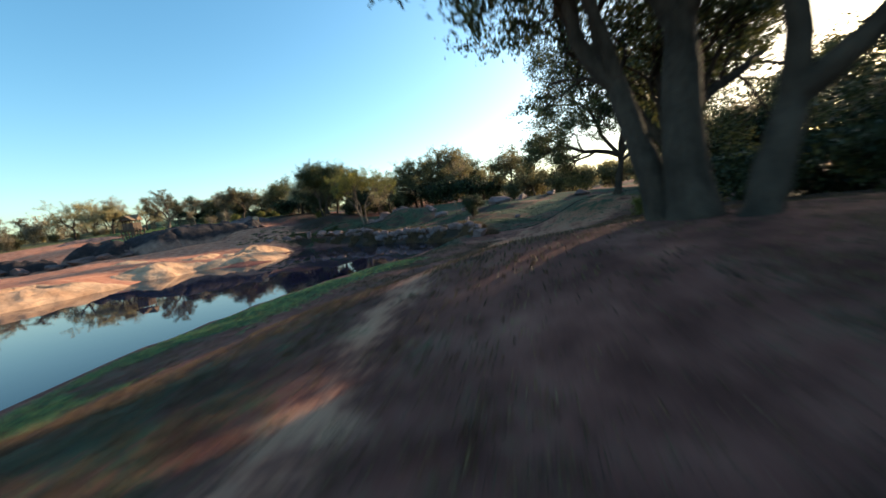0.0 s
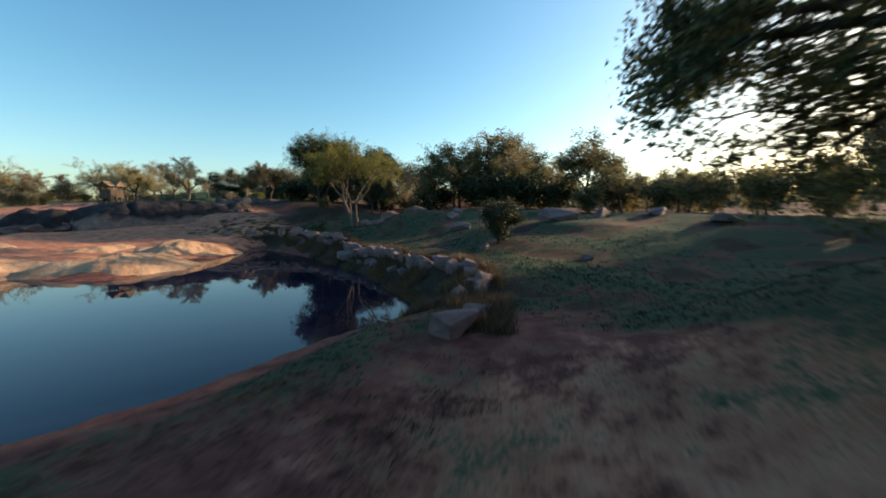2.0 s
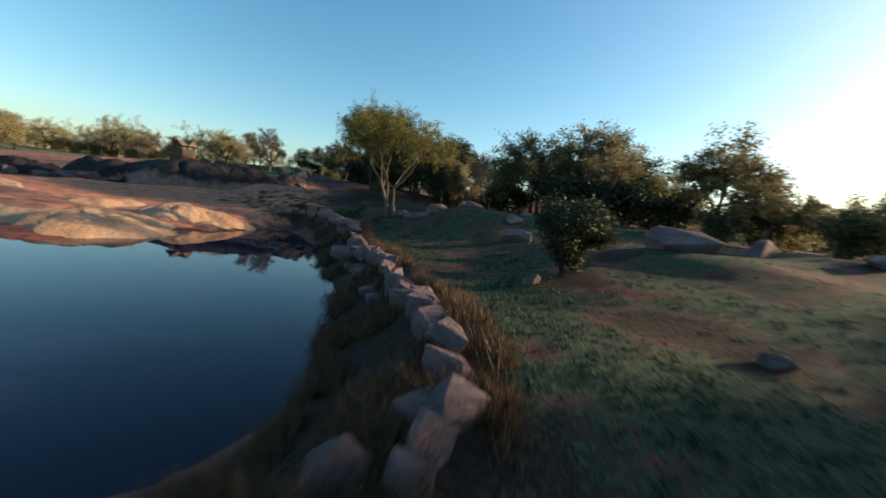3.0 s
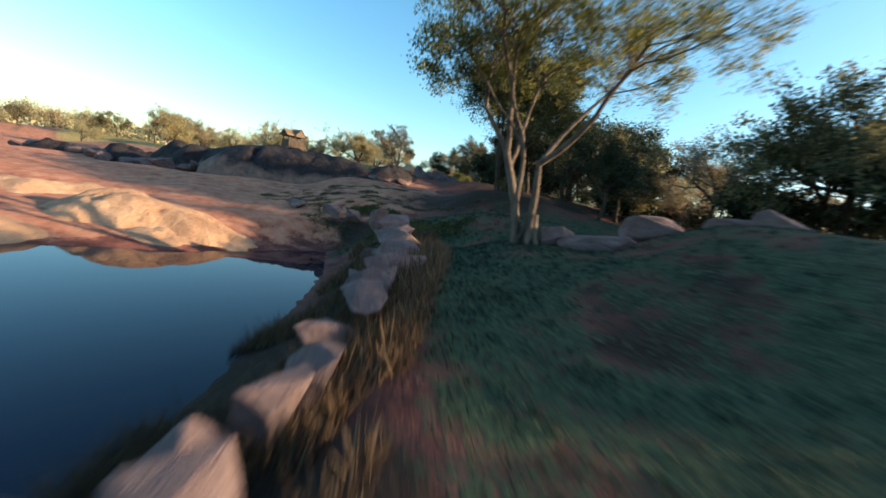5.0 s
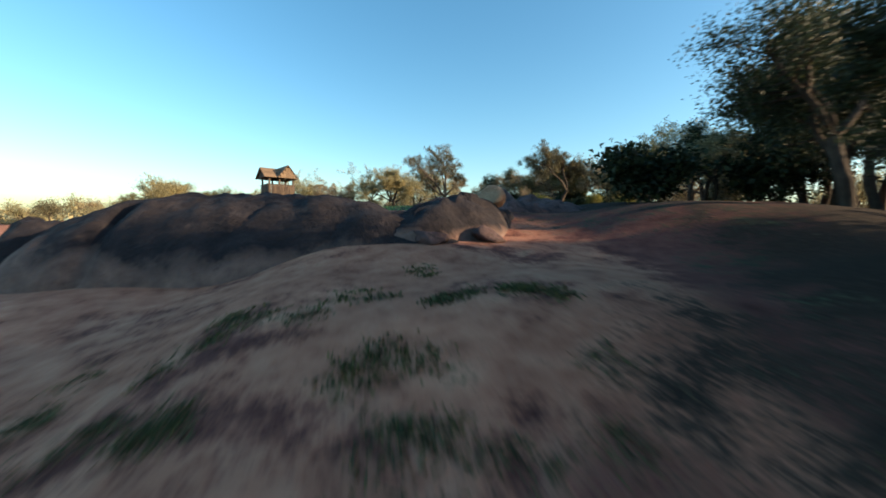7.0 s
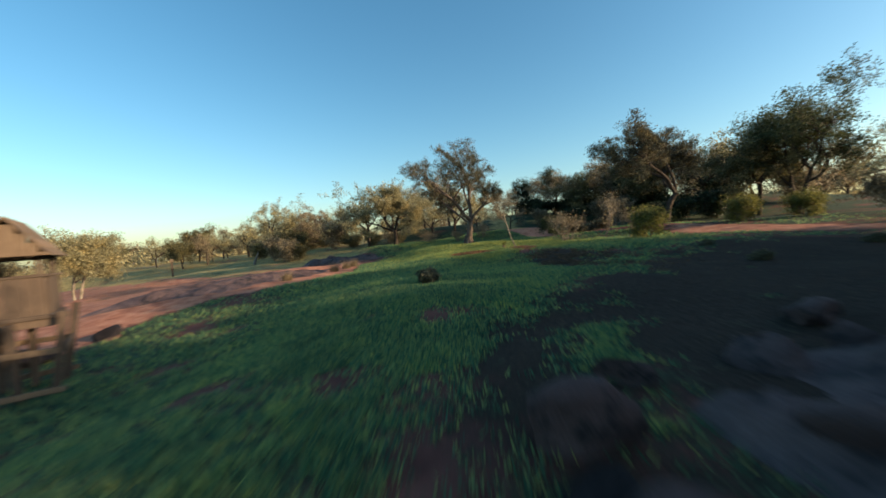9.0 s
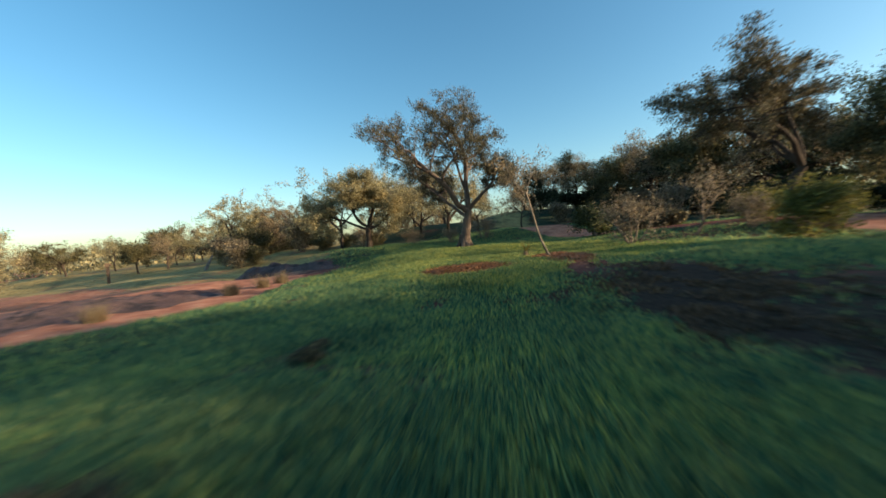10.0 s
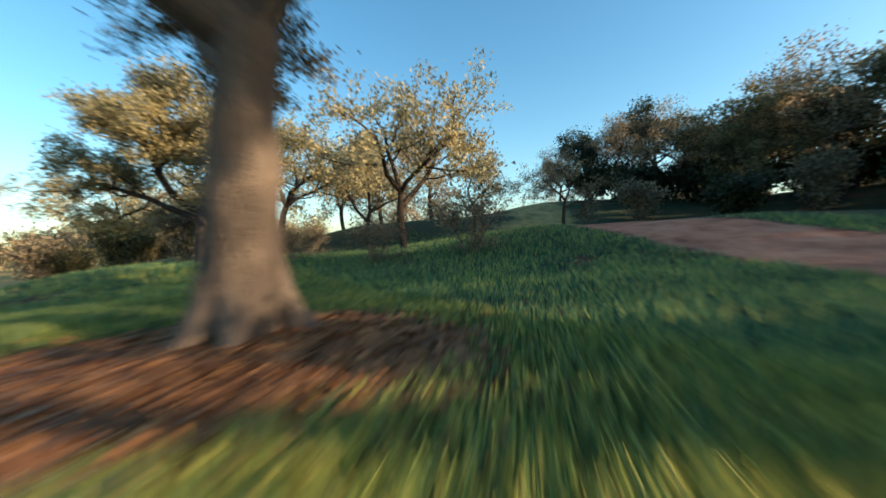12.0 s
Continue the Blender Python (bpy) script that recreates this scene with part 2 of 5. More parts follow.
# ---- plan of the ground ----
POND = [(-7.5, 4.0), (-7.8, 8.3), (-7.2, 11.2), (-6.7, 13.8), (-5.7, 16.6), (-4.4, 19.6), (-2.4, 22.6), (-1.2, 26.2), (0.0, 28.2), (-0.2, 30.2),
        (-2.6, 33.8), (-7.4, 38.9), (-10.2, 41.4), (-12.8, 43.6), (-15.2, 45.4), (-18.7, 47.4), (-18.5, 45.4), (-18.2, 43.8), (-17.9, 42.4),
        (-18.2, 40.6), (-18.8, 37.4), (-16.8, 35.2), (-15.4, 32.6), (-17.2, 31.2), (-21.0, 32.0), (-23.5, 29.0), (-22.5, 24.5), (-27, 20), (-30, 12), (-18, 3)]
WALL = [(2.5, 25.2), (2.4, 28.0), (2.0, 30.0), (0.6, 32.2), (-1.0, 34.0), (-3.4, 37.0), (-6.4, 39.6), (-8.9, 42.5), (-10.8, 44.7), (-13.2, 47.1), (-15.5, 48.9), (-17.6, 49.6), (-19.6, 50.5), (-21.0, 50.0), (-22.0, 48.9)]
ROAD = [(-22, 78), (-36, 84.5), (-48, 88), (-57, 88.2), (-63.5, 91.5), (-72, 98), (-84, 106), (-100, 128)]
NEAR_BANK = [(0, 0, 1.25), (0, -30, 1.6), (15, -10, 1.6), (1.0, 11.2, 0.9), (-3.5, 11, 0.4), (-1, 17.5, 0.28), (2.3, 21.0, 0.3), (3.6, 16.5, 0.85), (6.0, 9.5, 1.85), (3.4, 4.5, 2.1), (10.5, 24.3, 2.4), (4.4, 27.8, 0.5), (6.8, 29.3, 0.95), (25, 25, 2.8)]
DAM = [(3.0, 32.2, 1.3), (-1.2, 35.2, 1.0), (-6.0, 40.0, 1.1), (-12.8, 46.0, 1.1), (4.5, 37.4, 1.8), (5.9, 41.2, 2.7), (-5.3, 50.8, 3.4), (-10.3, 48.3, 2.15), (-14.8, 52.7, 2.7),
       (12, 46, 3.0), (0, 62, 3.6), (-18.4, 57.4, 4.0), (-5, 90, 4.5), (40, 70, 4.0)]
OUTCROP = [(-16.2, 48.5, 1.1), (-14.4, 47.5, 1.05), (-18.3, 49.5, 1.25), (-20.6, 48.8, 1.2), (-24.0, 48.2, 1.5), (-26.6, 45.8, 1.2), (-30.0, 46.5, 1.5), (-33.0, 47.2, 1.75), (-37, 45.0, 1.4), (-21.2, 46.6, 0.7), (-23.4, 44.4, 0.75),
           (-20.6, 52.4, 2.2), (-24.3, 55.1, 3.2), (-21.9, 50.8, 2.0), (-22.4, 51.5, 2.45), (-25.5, 53.5, 2.8), (-29, 56.5, 3.5), (-33, 49, 2.2), (-30, 42, 1.0), (-24, 40, 0.5), (-46, 39, 0.9), (-36, 45.5, 1.9), (-34, 61, 4.6), (-48, 58, 3.75), (-31, 74, 5.4), (-26, 66, 4.8), (-35, 28, 0.9), (-60, 25, 0.4)]
MEADOW = [(-38.4, 64, 4.9), (-44, 68.3, 5.2), (-52, 78.8, 5.6), (-60.2, 81.7, 5.85), (-61.8, 71.6, 4.9), (-66.3, 68.9, 5.1), (-71.5, 66.5, 4.5), (-76, 70.5, 4.3), (-98, 84, 6.6), (-84, 98, 8.2), (-78, 106.6, 9.2), (-104, 76.5, 5.4), (-46.4, 83.3, 5.6), (-73, 82, 6.2), (-80, 57, 3.3), (-102, 72, 4.6), (-110, 60, 3.4),
          (-64.5, 95, 6.9), (-49.2, 89.3, 6.3), (-42, 97, 6.2), (-80, 110, 8.5), (-60, 120, 9.0), (-160, 60, 5.0), (-145, 76, 5.6), (-135, 95, 6.8), (-200, 80, 6.5), (-150, -20, -0.5), (-70, 36, 0.4), (-95, 38, 0.2), (-130, 34, 0.2), (-90, 10, 0.0), (-20, 130, 7.0)]
SPOTS = np.array(NEAR_BANK + DAM + OUTCROP + MEADOW)


def along(points, x, y):
    """Distance from a line over the plan."""
    best = np.full(np.shape(x), 1e9)
    for (x0, y0), (x1, y1) in zip(points[:-1], points[1:]):
        dx, dy = x1 - x0, y1 - y0
        t = np.clip(((x - x0) * dx + (y - y0) * dy) / (dx * dx + dy * dy), 0, 1)
        best = np.minimum(best, np.hypot(x - x0 - t * dx, y - y0 - t * dy))
    return best


def pond_side(x, y):
    """Distance from the shore: minus in the pond."""
    d = along(POND + POND[:1], x, y)
    inside = np.zeros(np.shape(x), bool)
    for (x0, y0), (x1, y1) in zip(POND, POND[1:] + POND[:1]):
        cross = (y0 > y) != (y1 > y)
        inside ^= cross & (x < (x1 - x0) * (y - y0) / ((y1 - y0) or 1e-9) + x0)
    return np.where(inside, -d, d)


def height(x, y):
    x, y = np.asarray(x, float), np.asarray(y, float)
    num, den = np.zeros(x.shape), np.zeros(x.shape)
    for sx, sy, sz in SPOTS:
        w = ((x - sx) ** 2 + (y - sy) ** 2 + 5.0) ** -2.0
        num, den = num + w * sz, den + w
    h = num / den
    far = np.hypot(x + 35, y - 50)
    h = h + smooth(60, 400, far) * 3 * wave(x, y, 5, 260, 2)
    h = h + 0.05 * wave(x, y, 1, 6.0, 4) * smooth(-1, 6, far)
    s = pond_side(x, y)
    reach = 2.4 + 4.1 * smooth(2, 9, along(WALL, x, y))
    shore = 0.03 + 0.06 * np.clip(s, 0, 8)
    k = smooth(0.0, 1.0, s / reach)
    out = shore * (1 - k) + np.maximum(h, 0.12) * k
    return np.where(s < 0, np.maximum(0.45 * s, -1.4), out)


def ground_z(x, y):
    return float(height(np.array([x]), np.array([y]))[0])


def zones(x, y):
    """How much grass, sand and leaf litter lies at a place, 0 to 1."""
    s, road = pond_side(x, y), along(ROAD, x, y)
    patch = wave(x, y, 11, 7.0, 4)
    fine = wave(x, y, 17, 2.4, 3)
    dam = smooth(0.0, 1.5, y - (26.5 - 0.9 * (x - 3))) * smooth(0.0, 3.0, x + 20.5 - 0.25 * (y - 50)) * smooth(-6, 0, 60 - 0.3 * x - y)
    lip = y - np.interp(x, [-70, -66, -63, -59.5, -56, -50, -46, -34], [75.0, 70.5, 66.5, 62.8, 59.6, 56.6, 56.8, 53.0])
    west_edge = x - np.interp(y, [54, 58, 60, 62, 65, 67, 70, 71.5, 74, 78], [-50, -54.5, -56.6, -56.9, -56.4, -56.2, -57.3, -60.0, -64.5, -90])
    meadow = smooth(-0.8, 0.8, lip + 0.8 * fine) * smooth(-0.5, 0.5, west_edge + 0.5 * fine) * smooth(33, 36.5, -x + 0.5 * fine)
    meadow = meadow * np.where(x < -64, smooth(-2, 2, y - 75.5 - 0.3 * (-64 - x)), 1)
    strip = smooth(0.5, 1.2, s) * (1 - smooth(2.0, 4.0, s)) * (y < 30) * (x > -14)
    west = smooth(17.6, 20.6, -x + 0.6 * fine) * (1 - meadow) * smooth(-64, -60, -(y + 0.35 * (x + 30)))
    east = (x + 21.5) * 0.74 + (y - 55.3) * 0.67
    west = west * (1 - smooth(-0.6, 0.8, east + 0.5 * fine))
    shade_grass = smooth(-0.4, 1.0, east + 0.5 * fine) * smooth(15, 18, -x) * smooth(52, 55, y) * (0.4 + 0.4 * patch)
    grass = np.maximum.reduce([shade_grass, dam * (0.78 + 0.32 * patch + 0.25 * fine), meadow * (0.8 - 0.11 * smooth(-53, -48, x) + 0.28 * patch + 0.3 * fine), strip * (0.7 + 0.4 * patch), 0.2 + 0.42 * patch + 0.12 * fine])
    dry = (1 - smooth(1.6, 2.6, s)) * smooth(26, 29, y) * (x < 4) * (1 - smooth(0.4, 1.2, along(WALL, x, y) - 0.5 * s + 0.3))
    dry = np.maximum(dry, (1 - smooth(0.9, 1.5, s)) * (y > 26) * (x > -17) * (x < 4))
    grass = grass * (1 - np.clip(dry + (1 - smooth(0.1, 0.5, along(WALL, x, y))), 0, 1))
    grass = grass * (1 - west * (1 - 0.9 * smooth(0.35, 0.7, fine) * smooth(-27, -18, x)))
    slope = smooth(47.5, 50.0, y) * smooth(-37, -31, x)
    sand = np.maximum(west * (0.9 + 0.2 * patch - slope * (0.17 - 0.3 * fine)), 1.1 * (1 - smooth(0.9, 1.6, road)) * (1 - smooth(-57, -54, x) * smooth(-45, -48, x) * 0.85))
    sand = np.maximum(sand, 0.78 * np.exp(-(((x - 6.0) / 5.0) ** 4 + ((y - 17.6 - 0.3 * (x - 4)) / 7.0) ** 4)) * (0.9 + 0.45 * patch))
    far_grass = np.maximum(smooth(56, 64, -x) * smooth(-45, -35, -y), smooth(79, 86, -x + 5 * patch))
    sand = np.maximum(sand, 0.75 * smooth(72, 80, -x) * smooth(-84, -70, -y))
    grass = np.maximum(grass, far_grass * (0.12 + 0.4 * patch))
    grass = grass * smooth(0.9, 1.9, road) * smooth(-0.1, 0.5, s)
    du, dv = (x + 51.9) * 0.57 + (y - 74.9) * 0.82, (y - 74.9) * 0.57 - (x + 51.9) * 0.82
    litter = 1.1 * np.exp(-((du / 1.3) ** 4 + (dv / 1.6) ** 4)) + 1.1 * np.exp(-(((x + 51.5 + 0.6 * (y - 78.6)) / 1.2) ** 4 + ((y - 78.6) / 2.2) ** 4)) + 1.1 * np.exp(-(((x + 59.6) / 1.5) ** 4 + ((y - 81.8) / 1.6) ** 4))
    track = np.exp(-((x + 0.9 - 0.14 * y) / 0.4) ** 2) * smooth(-4, 2, y) * (1 - smooth(12, 15, y))
    sand = np.maximum(sand, 0.62 * track)
    grass = grass * (1 - 0.8 * track)
    grass = grass * (1 - 0.8 * np.clip(litter, 0, 1)) * (1 - 0.85 * soil_and_shade(x, y))
    return np.clip(grass, 0, 1), np.clip(sand, 0, 1), np.clip(litter * 1.1, 0, 1)


def soil_and_shade(x, y):
    """Where bare, dark soil lies and tree shade is painted as soil colour, 0 to 1."""
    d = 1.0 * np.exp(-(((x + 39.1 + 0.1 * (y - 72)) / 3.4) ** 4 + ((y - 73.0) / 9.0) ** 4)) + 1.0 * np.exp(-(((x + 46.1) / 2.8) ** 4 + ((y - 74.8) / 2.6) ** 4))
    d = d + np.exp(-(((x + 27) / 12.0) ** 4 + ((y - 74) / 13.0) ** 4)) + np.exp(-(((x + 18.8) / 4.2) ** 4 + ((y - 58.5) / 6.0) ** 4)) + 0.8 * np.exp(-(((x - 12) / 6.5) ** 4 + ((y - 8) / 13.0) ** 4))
    # patches that darken the dam slope for the shade on it
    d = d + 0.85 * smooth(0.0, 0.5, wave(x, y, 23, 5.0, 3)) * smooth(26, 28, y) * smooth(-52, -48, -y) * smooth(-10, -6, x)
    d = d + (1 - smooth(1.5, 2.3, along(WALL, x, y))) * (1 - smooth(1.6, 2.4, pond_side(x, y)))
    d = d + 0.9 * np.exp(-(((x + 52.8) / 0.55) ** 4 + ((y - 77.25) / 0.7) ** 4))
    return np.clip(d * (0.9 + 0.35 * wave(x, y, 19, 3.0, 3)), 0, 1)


def dry_field(x, y):
    """Where dry yellow grass covers the plain past the sandy shelf, 0 to 1."""
    past = y - np.interp(x, [-130, -112, -96, -76, -68, -64], [40.0, 52.0, 59.5, 69.5, 77.5, 92.0])
    return smooth(-1.5, 3.0, past + 2.5 * wave(x, y, 41, 9.0, 3)) * smooth(62, 68, -x) * (1 - smooth(102, 118, y)) * (0.85 + 0.35 * wave(x, y, 42, 14.0, 3))


def axis(lo, hi, step, reach):
    inner = np.arange(lo, hi + step / 2, step)
    grow, d, v = [], step, 0.0
    while v < reach:
        d *= 1.16
        v += d
        grow.append(v)
    grow = np.array(grow)
    return np.concatenate([(lo - grow)[::-1], inner, hi + grow])


def build_ground():
    xs, ys = axis(-66, 16, 0.4, 1800), axis(-8, 98, 0.4, 1800)
    gx, gy = np.meshgrid(xs, ys, indexing="ij")
    gz = height(gx.ravel(), gy.ravel()).reshape(gx.shape)
    idx = np.arange(gx.size).reshape(gx.shape)
    faces = np.stack([idx[:-1, :-1], idx[1:, :-1], idx[1:, 1:], idx[:-1, 1:]], -1).reshape(-1, 4)
    ob = mesh_object("ground", np.stack([gx, gy, gz], -1).reshape(-1, 3), faces, M_GROUND)
    col = ob.data.color_attributes.new("zone", "FLOAT_COLOR", "POINT")
    g, s, l = zones(gx.ravel(), gy.ravel())
    col.data.foreach_set("color", np.stack([g, s, l, soil_and_shade(gx.ravel(), gy.ravel())], -1).astype(np.float32).ravel())
    dry = ob.data.attributes.new("field", "FLOAT", "POINT")
    dry.data.foreach_set("value", dry_field(gx.ravel(), gy.ravel()).astype(np.float32))
    return tagged(ob, "brown soil ground with grass patches, sand and fallen leaves", "ground", kind="structure")


build_ground()
pts = [(-34, 0), (6, 0), (6, 50), (-34, 50)]
tagged(mesh_object("water", [(x, y, 0) for x, y in pts], [(0, 1, 2, 3)], M_WATER), "still dark blue pond water mirroring the sky", "water", kind="structure")


# ---- rocks ----
def dome(name, label, cx, cy, rx, ry, turn, top, mat, seed, power=2.6, ledge=0.25, base=None, cell=0.22, group="", cracks=()):
    """A broad worn hump of bedrock that comes out of the ground."""
    nr, na = max(10, int(max(rx, ry) / cell)), max(36, int(2 * math.pi * max(rx, ry) / cell / 1.3))
    rr = np.linspace(0, 1.06, nr + 1)[1:]
    a = np.linspace(0, 2 * np.pi, na, endpoint=False)
    R, A = np.meshgrid(rr, a, indexing="ij")
    wob = 1 + 0.10 * np.sin(3 * A + seed) + 0.07 * np.sin(5 * A + 2 * seed) + 0.04 * np.sin(9 * A + 3 * seed)
    u, v = R * wob * rx * np.cos(A), R * wob * ry * np.sin(A)
    c, s = math.cos(radians(turn)), math.sin(radians(turn))
    X, Y = cx + u * c - v * s, cy + u * s + v * c
    low = (ground_z(cx, cy) if base is None else base) - 0.5
    prof = np.clip(1 - np.clip(R, 0, 1) ** power, 0, 1) ** 0.62
    n1 = wave(X, Y, seed, 3.2, 3)
    step = np.floor(n1 * 2.2) / 2.2 * 0.6 + n1 * 0.4
    Z = low + (top - low) * prof * (1 + ledge * 0.5 * step) + 0.11 * wave(X, Y, seed + 9, 1.5, 4) * prof
    for line, wide, deep in cracks:
        Z = Z - deep * np.exp(-(along(line, X + 0.12 * wave(X, Y, seed + 3, 1.4, 2), Y) / wide) ** 2)
    Z = np.where(R > 1.0, low - 0.4, Z)
    verts = np.concatenate([[(cx, cy, Z[0].mean())], np.stack([X, Y, Z], -1).reshape(-1, 3)])
    idx = 1 + np.arange(R.size).reshape(R.shape)
    nxt = np.roll(idx, -1, axis=1)
    faces = [(0, int(p), int(q)) for p, q in zip(idx[0], nxt[0])]
    quads = np.stack([idx[:-1], idx[1:], nxt[1:], nxt[:-1]], -1).reshape(-1, 4)
    ob = mesh_object(name, verts, faces + [tuple(int(i) for i in q) for q in quads], mat)
    return tagged(ob, label, "rock", group)


def slab(label, cx, cy, rx, ry, turn, top, seed, cell=0.16):
    """A low worn sheet of granite with rounded lobes, steps and open cracks, sloping under the water."""
    nr, na = int(max(rx, ry) / cell), int(2 * math.pi * max(rx, ry) / cell / 1.5)
    rr, a = np.linspace(0, 1.05, nr + 1)[1:], np.linspace(0, 2 * np.pi, na, endpoint=False)
    R, A = np.meshgrid(rr, a, indexing="ij")
    wob = 1 + 0.08 * np.sin(3 * A + seed) + 0.06 * np.sin(5 * A + 2 * seed) + 0.04 * np.sin(9 * A + 3 * seed) + 0.02 * np.sin(17 * A + seed)
    u, v = R * wob * rx * np.cos(A), R * wob * ry * np.sin(A)
    c, s = math.cos(radians(turn)), math.sin(radians(turn))
    X, Y = cx + u * c - v * s, cy + u * s + v * c
    edge = -0.3
    prof = np.clip(1 - np.clip(R, 0, 1) ** 2.0, 0, 1) ** 0.85
    lobes = wave(X, Y, seed, 4.2, 2)
    steps = 0.5 * (np.tanh(9 * (wave(X, Y, seed + 40, 3.4, 2) - 0.05)) + np.tanh(9 * (wave(X, Y, seed + 41, 5.0, 2) - 0.25)))
    cracks = np.exp(-(wave(X + 0.4 * wave(X, Y, 7, 2, 2), Y, seed + 20, 5.0, 2) / 0.035) ** 2) + np.exp(-((wave(X, Y + 0.3 * wave(X, Y, 8, 2, 2), seed + 21, 4.0, 2) - 0.2) / 0.03) ** 2)
    Z = edge + (top - edge) * prof + prof * (0.16 * lobes + 0.11 * steps - 0.13 * np.clip(cracks, 0, 1)) + 0.02 * wave(X, Y, seed + 9, 0.8, 2)
    Z = np.where(R > 1.0, edge - 0.5, Z)
    verts = np.concatenate([[(cx, cy, Z[0].mean())], np.stack([X, Y, Z], -1).reshape(-1, 3)])
    idx = 1 + np.arange(R.size).reshape(R.shape)
    nxt = np.roll(idx, -1, axis=1)
    faces = [(0, int(p), int(q)) for p, q in zip(idx[0], nxt[0])]
    quads = np.stack([idx[:-1], idx[1:], nxt[1:], nxt[:-1]], -1).reshape(-1, 4)
    ob = mesh_object("granite_slab", verts, faces + [tuple(int(i) for i in q) for q in quads], M_PINK)
    return tagged(ob, label, "rock", SLABS)


PINK = "worn pink granite slab sloping into the pond"
SLABS = "granite slabs on the shore"
slab(PINK, -23.4, 43.2, 4.6, 4.6, 10, 0.85, 3)
slab("rounded pink granite hump above the waterline", -21.3, 41.9, 3.6, 2.1, 53, 1.3, 15, 0.12)
slab(PINK, -20.6, 42.9, 3.9, 3.0, 70, 0.42, 18, 0.14)
slab(PINK, -26.6, 39.4, 3.6, 3.0, 60, 1.05, 13)
slab(PINK, -19.6, 35.6, 4.6, 4.3, 30, 0.85, 4)
slab(PINK, -25.4, 31.6, 5.2, 4.2, 20, 1.0, 6)
slab(PINK, -27.0, 23.0, 5.4, 5.4, 50, 0.9, 8)
slab(PINK, -31.5, 36.5, 3.8, 2.6, 60, 1.35, 12)
DARKROCK = "pink granite whaleback with a black-stained weathered crown"
DARKS = "dark granite outcrops"


def boulder_mesh(name, seed, mat, cuts=9, rough=0.1, flat=1.0, fine=3):
    r = random.Random(seed)
    bm = bmesh.new()
    bmesh.ops.create_icosphere(bm, subdivisions=fine, radius=1.0)
    planes = []
    for _ in range(cuts):
        d = Vector((r.gauss(0, 1), r.gauss(0, 1), r.gauss(0, 0.8) * flat)).normalized()
        planes.append((d, r.uniform(0.36, 0.64)))
    off = Vector((r.uniform(0, 50), r.uniform(0, 50), r.uniform(0, 50)))
    for v in bm.verts:
        p = v.co.copy()
        for d, k in planes:
            over = p.dot(d) - k
            if over > 0:
                p -= d * over * 0.97
        p *= 1 + rough * noise.fractal(p * 1.8 + off, 0.6, 2.0, 4)
        v.co = p
    me = bpy.data.meshes.new(name)
    bm.to_mesh(me)
    bm.free()
    me.polygons.foreach_set("use_smooth", np.full(len(me.polygons), True))
    me.materials.append(mat)
    return me


# Pink shelf in the darker mauve rock colour, which paints the shade on it.
dome("granite_slab", "long worn pink granite shelf along the meadow's edge, coloured mauve for shade", -61.2, 66.0, 7.6, 3.7, 102, 5.2, M_BLOCK, 25, 2.4, 0.08, 4.3, group=DARKS)


def stone_mesh(name, seed, mat, corners=13, worn=0.07):
    """A broken, angular stone with worn edges, about one unit in half size."""
    r = random.Random(seed)
    bm = bmesh.new()
    for _ in range(corners):
        d = Vector((r.gauss(0, 1), r.gauss(0, 1), r.gauss(0, 1)))
        m = max(abs(d.x), abs(d.y), abs(d.z))
        p = d / m * r.uniform(0.7, 1.0)
        bm.verts.new((p * 0.75 + d.normalized() * 0.3))
    bmesh.ops.convex_hull(bm, input=bm.verts[:])
    bmesh.ops.delete(bm, geom=[v for v in bm.verts if not v.link_faces], context="VERTS")
    bmesh.ops.dissolve_limit(bm, angle_limit=radians(14), verts=bm.verts[:], edges=bm.edges[:])
    bmesh.ops.bevel(bm, geom=bm.edges[:], offset=worn, segments=2, profile=0.6, affect="EDGES", clamp_overlap=True)
    bmesh.ops.triangulate(bm, faces=bm.faces[:])
    bmesh.ops.subdivide_edges(bm, edges=[e for e in bm.edges if e.calc_length() > 0.4], cuts=1, use_grid_fill=True)
    bmesh.ops.triangulate(bm, faces=bm.faces[:])
    off = Vector((r.uniform(0, 50), r.uniform(0, 50), r.uniform(0, 50)))
    for v in bm.verts:
        v.co *= 1 + 0.06 * noise.fractal(v.co * 2.2 + off, 0.6, 2.0, 3)
    me = bpy.data.meshes.new(name)
    bm.to_mesh(me)
    bm.free()
    me.polygons.foreach_set("use_smooth", np.full(len(me.polygons), False))
    me.materials.append(mat)
    return me


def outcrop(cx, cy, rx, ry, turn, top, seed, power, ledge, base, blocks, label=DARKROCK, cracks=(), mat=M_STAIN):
    """A dark whaleback of bedrock and the cracked blocks along its foot."""
    root = new("granite_outcrop")
    root.location = (cx, cy, base)
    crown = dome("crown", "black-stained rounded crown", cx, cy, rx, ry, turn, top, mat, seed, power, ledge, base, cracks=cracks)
    for key in list(crown.keys()):
        del crown[key]
    crown.parent, crown.matrix_parent_inverse = root, Matrix.Translation((-cx, -cy, -base))
    for i, (x, y, long, wide, high, way) in enumerate(blocks):
        ob = new("block", boulder_mesh("block", seed * 10 + i, M_BLOCK, 7, 0.14))
        ob.parent = root
        ob.matrix_basis = pose(x - cx, y - cy, ground_z(x, y) - base + 0.3 * high, 0, 0, way) @ Matrix.Diagonal((long, wide, high, 1))
    return tagged(root, label, "rock", DARKS)


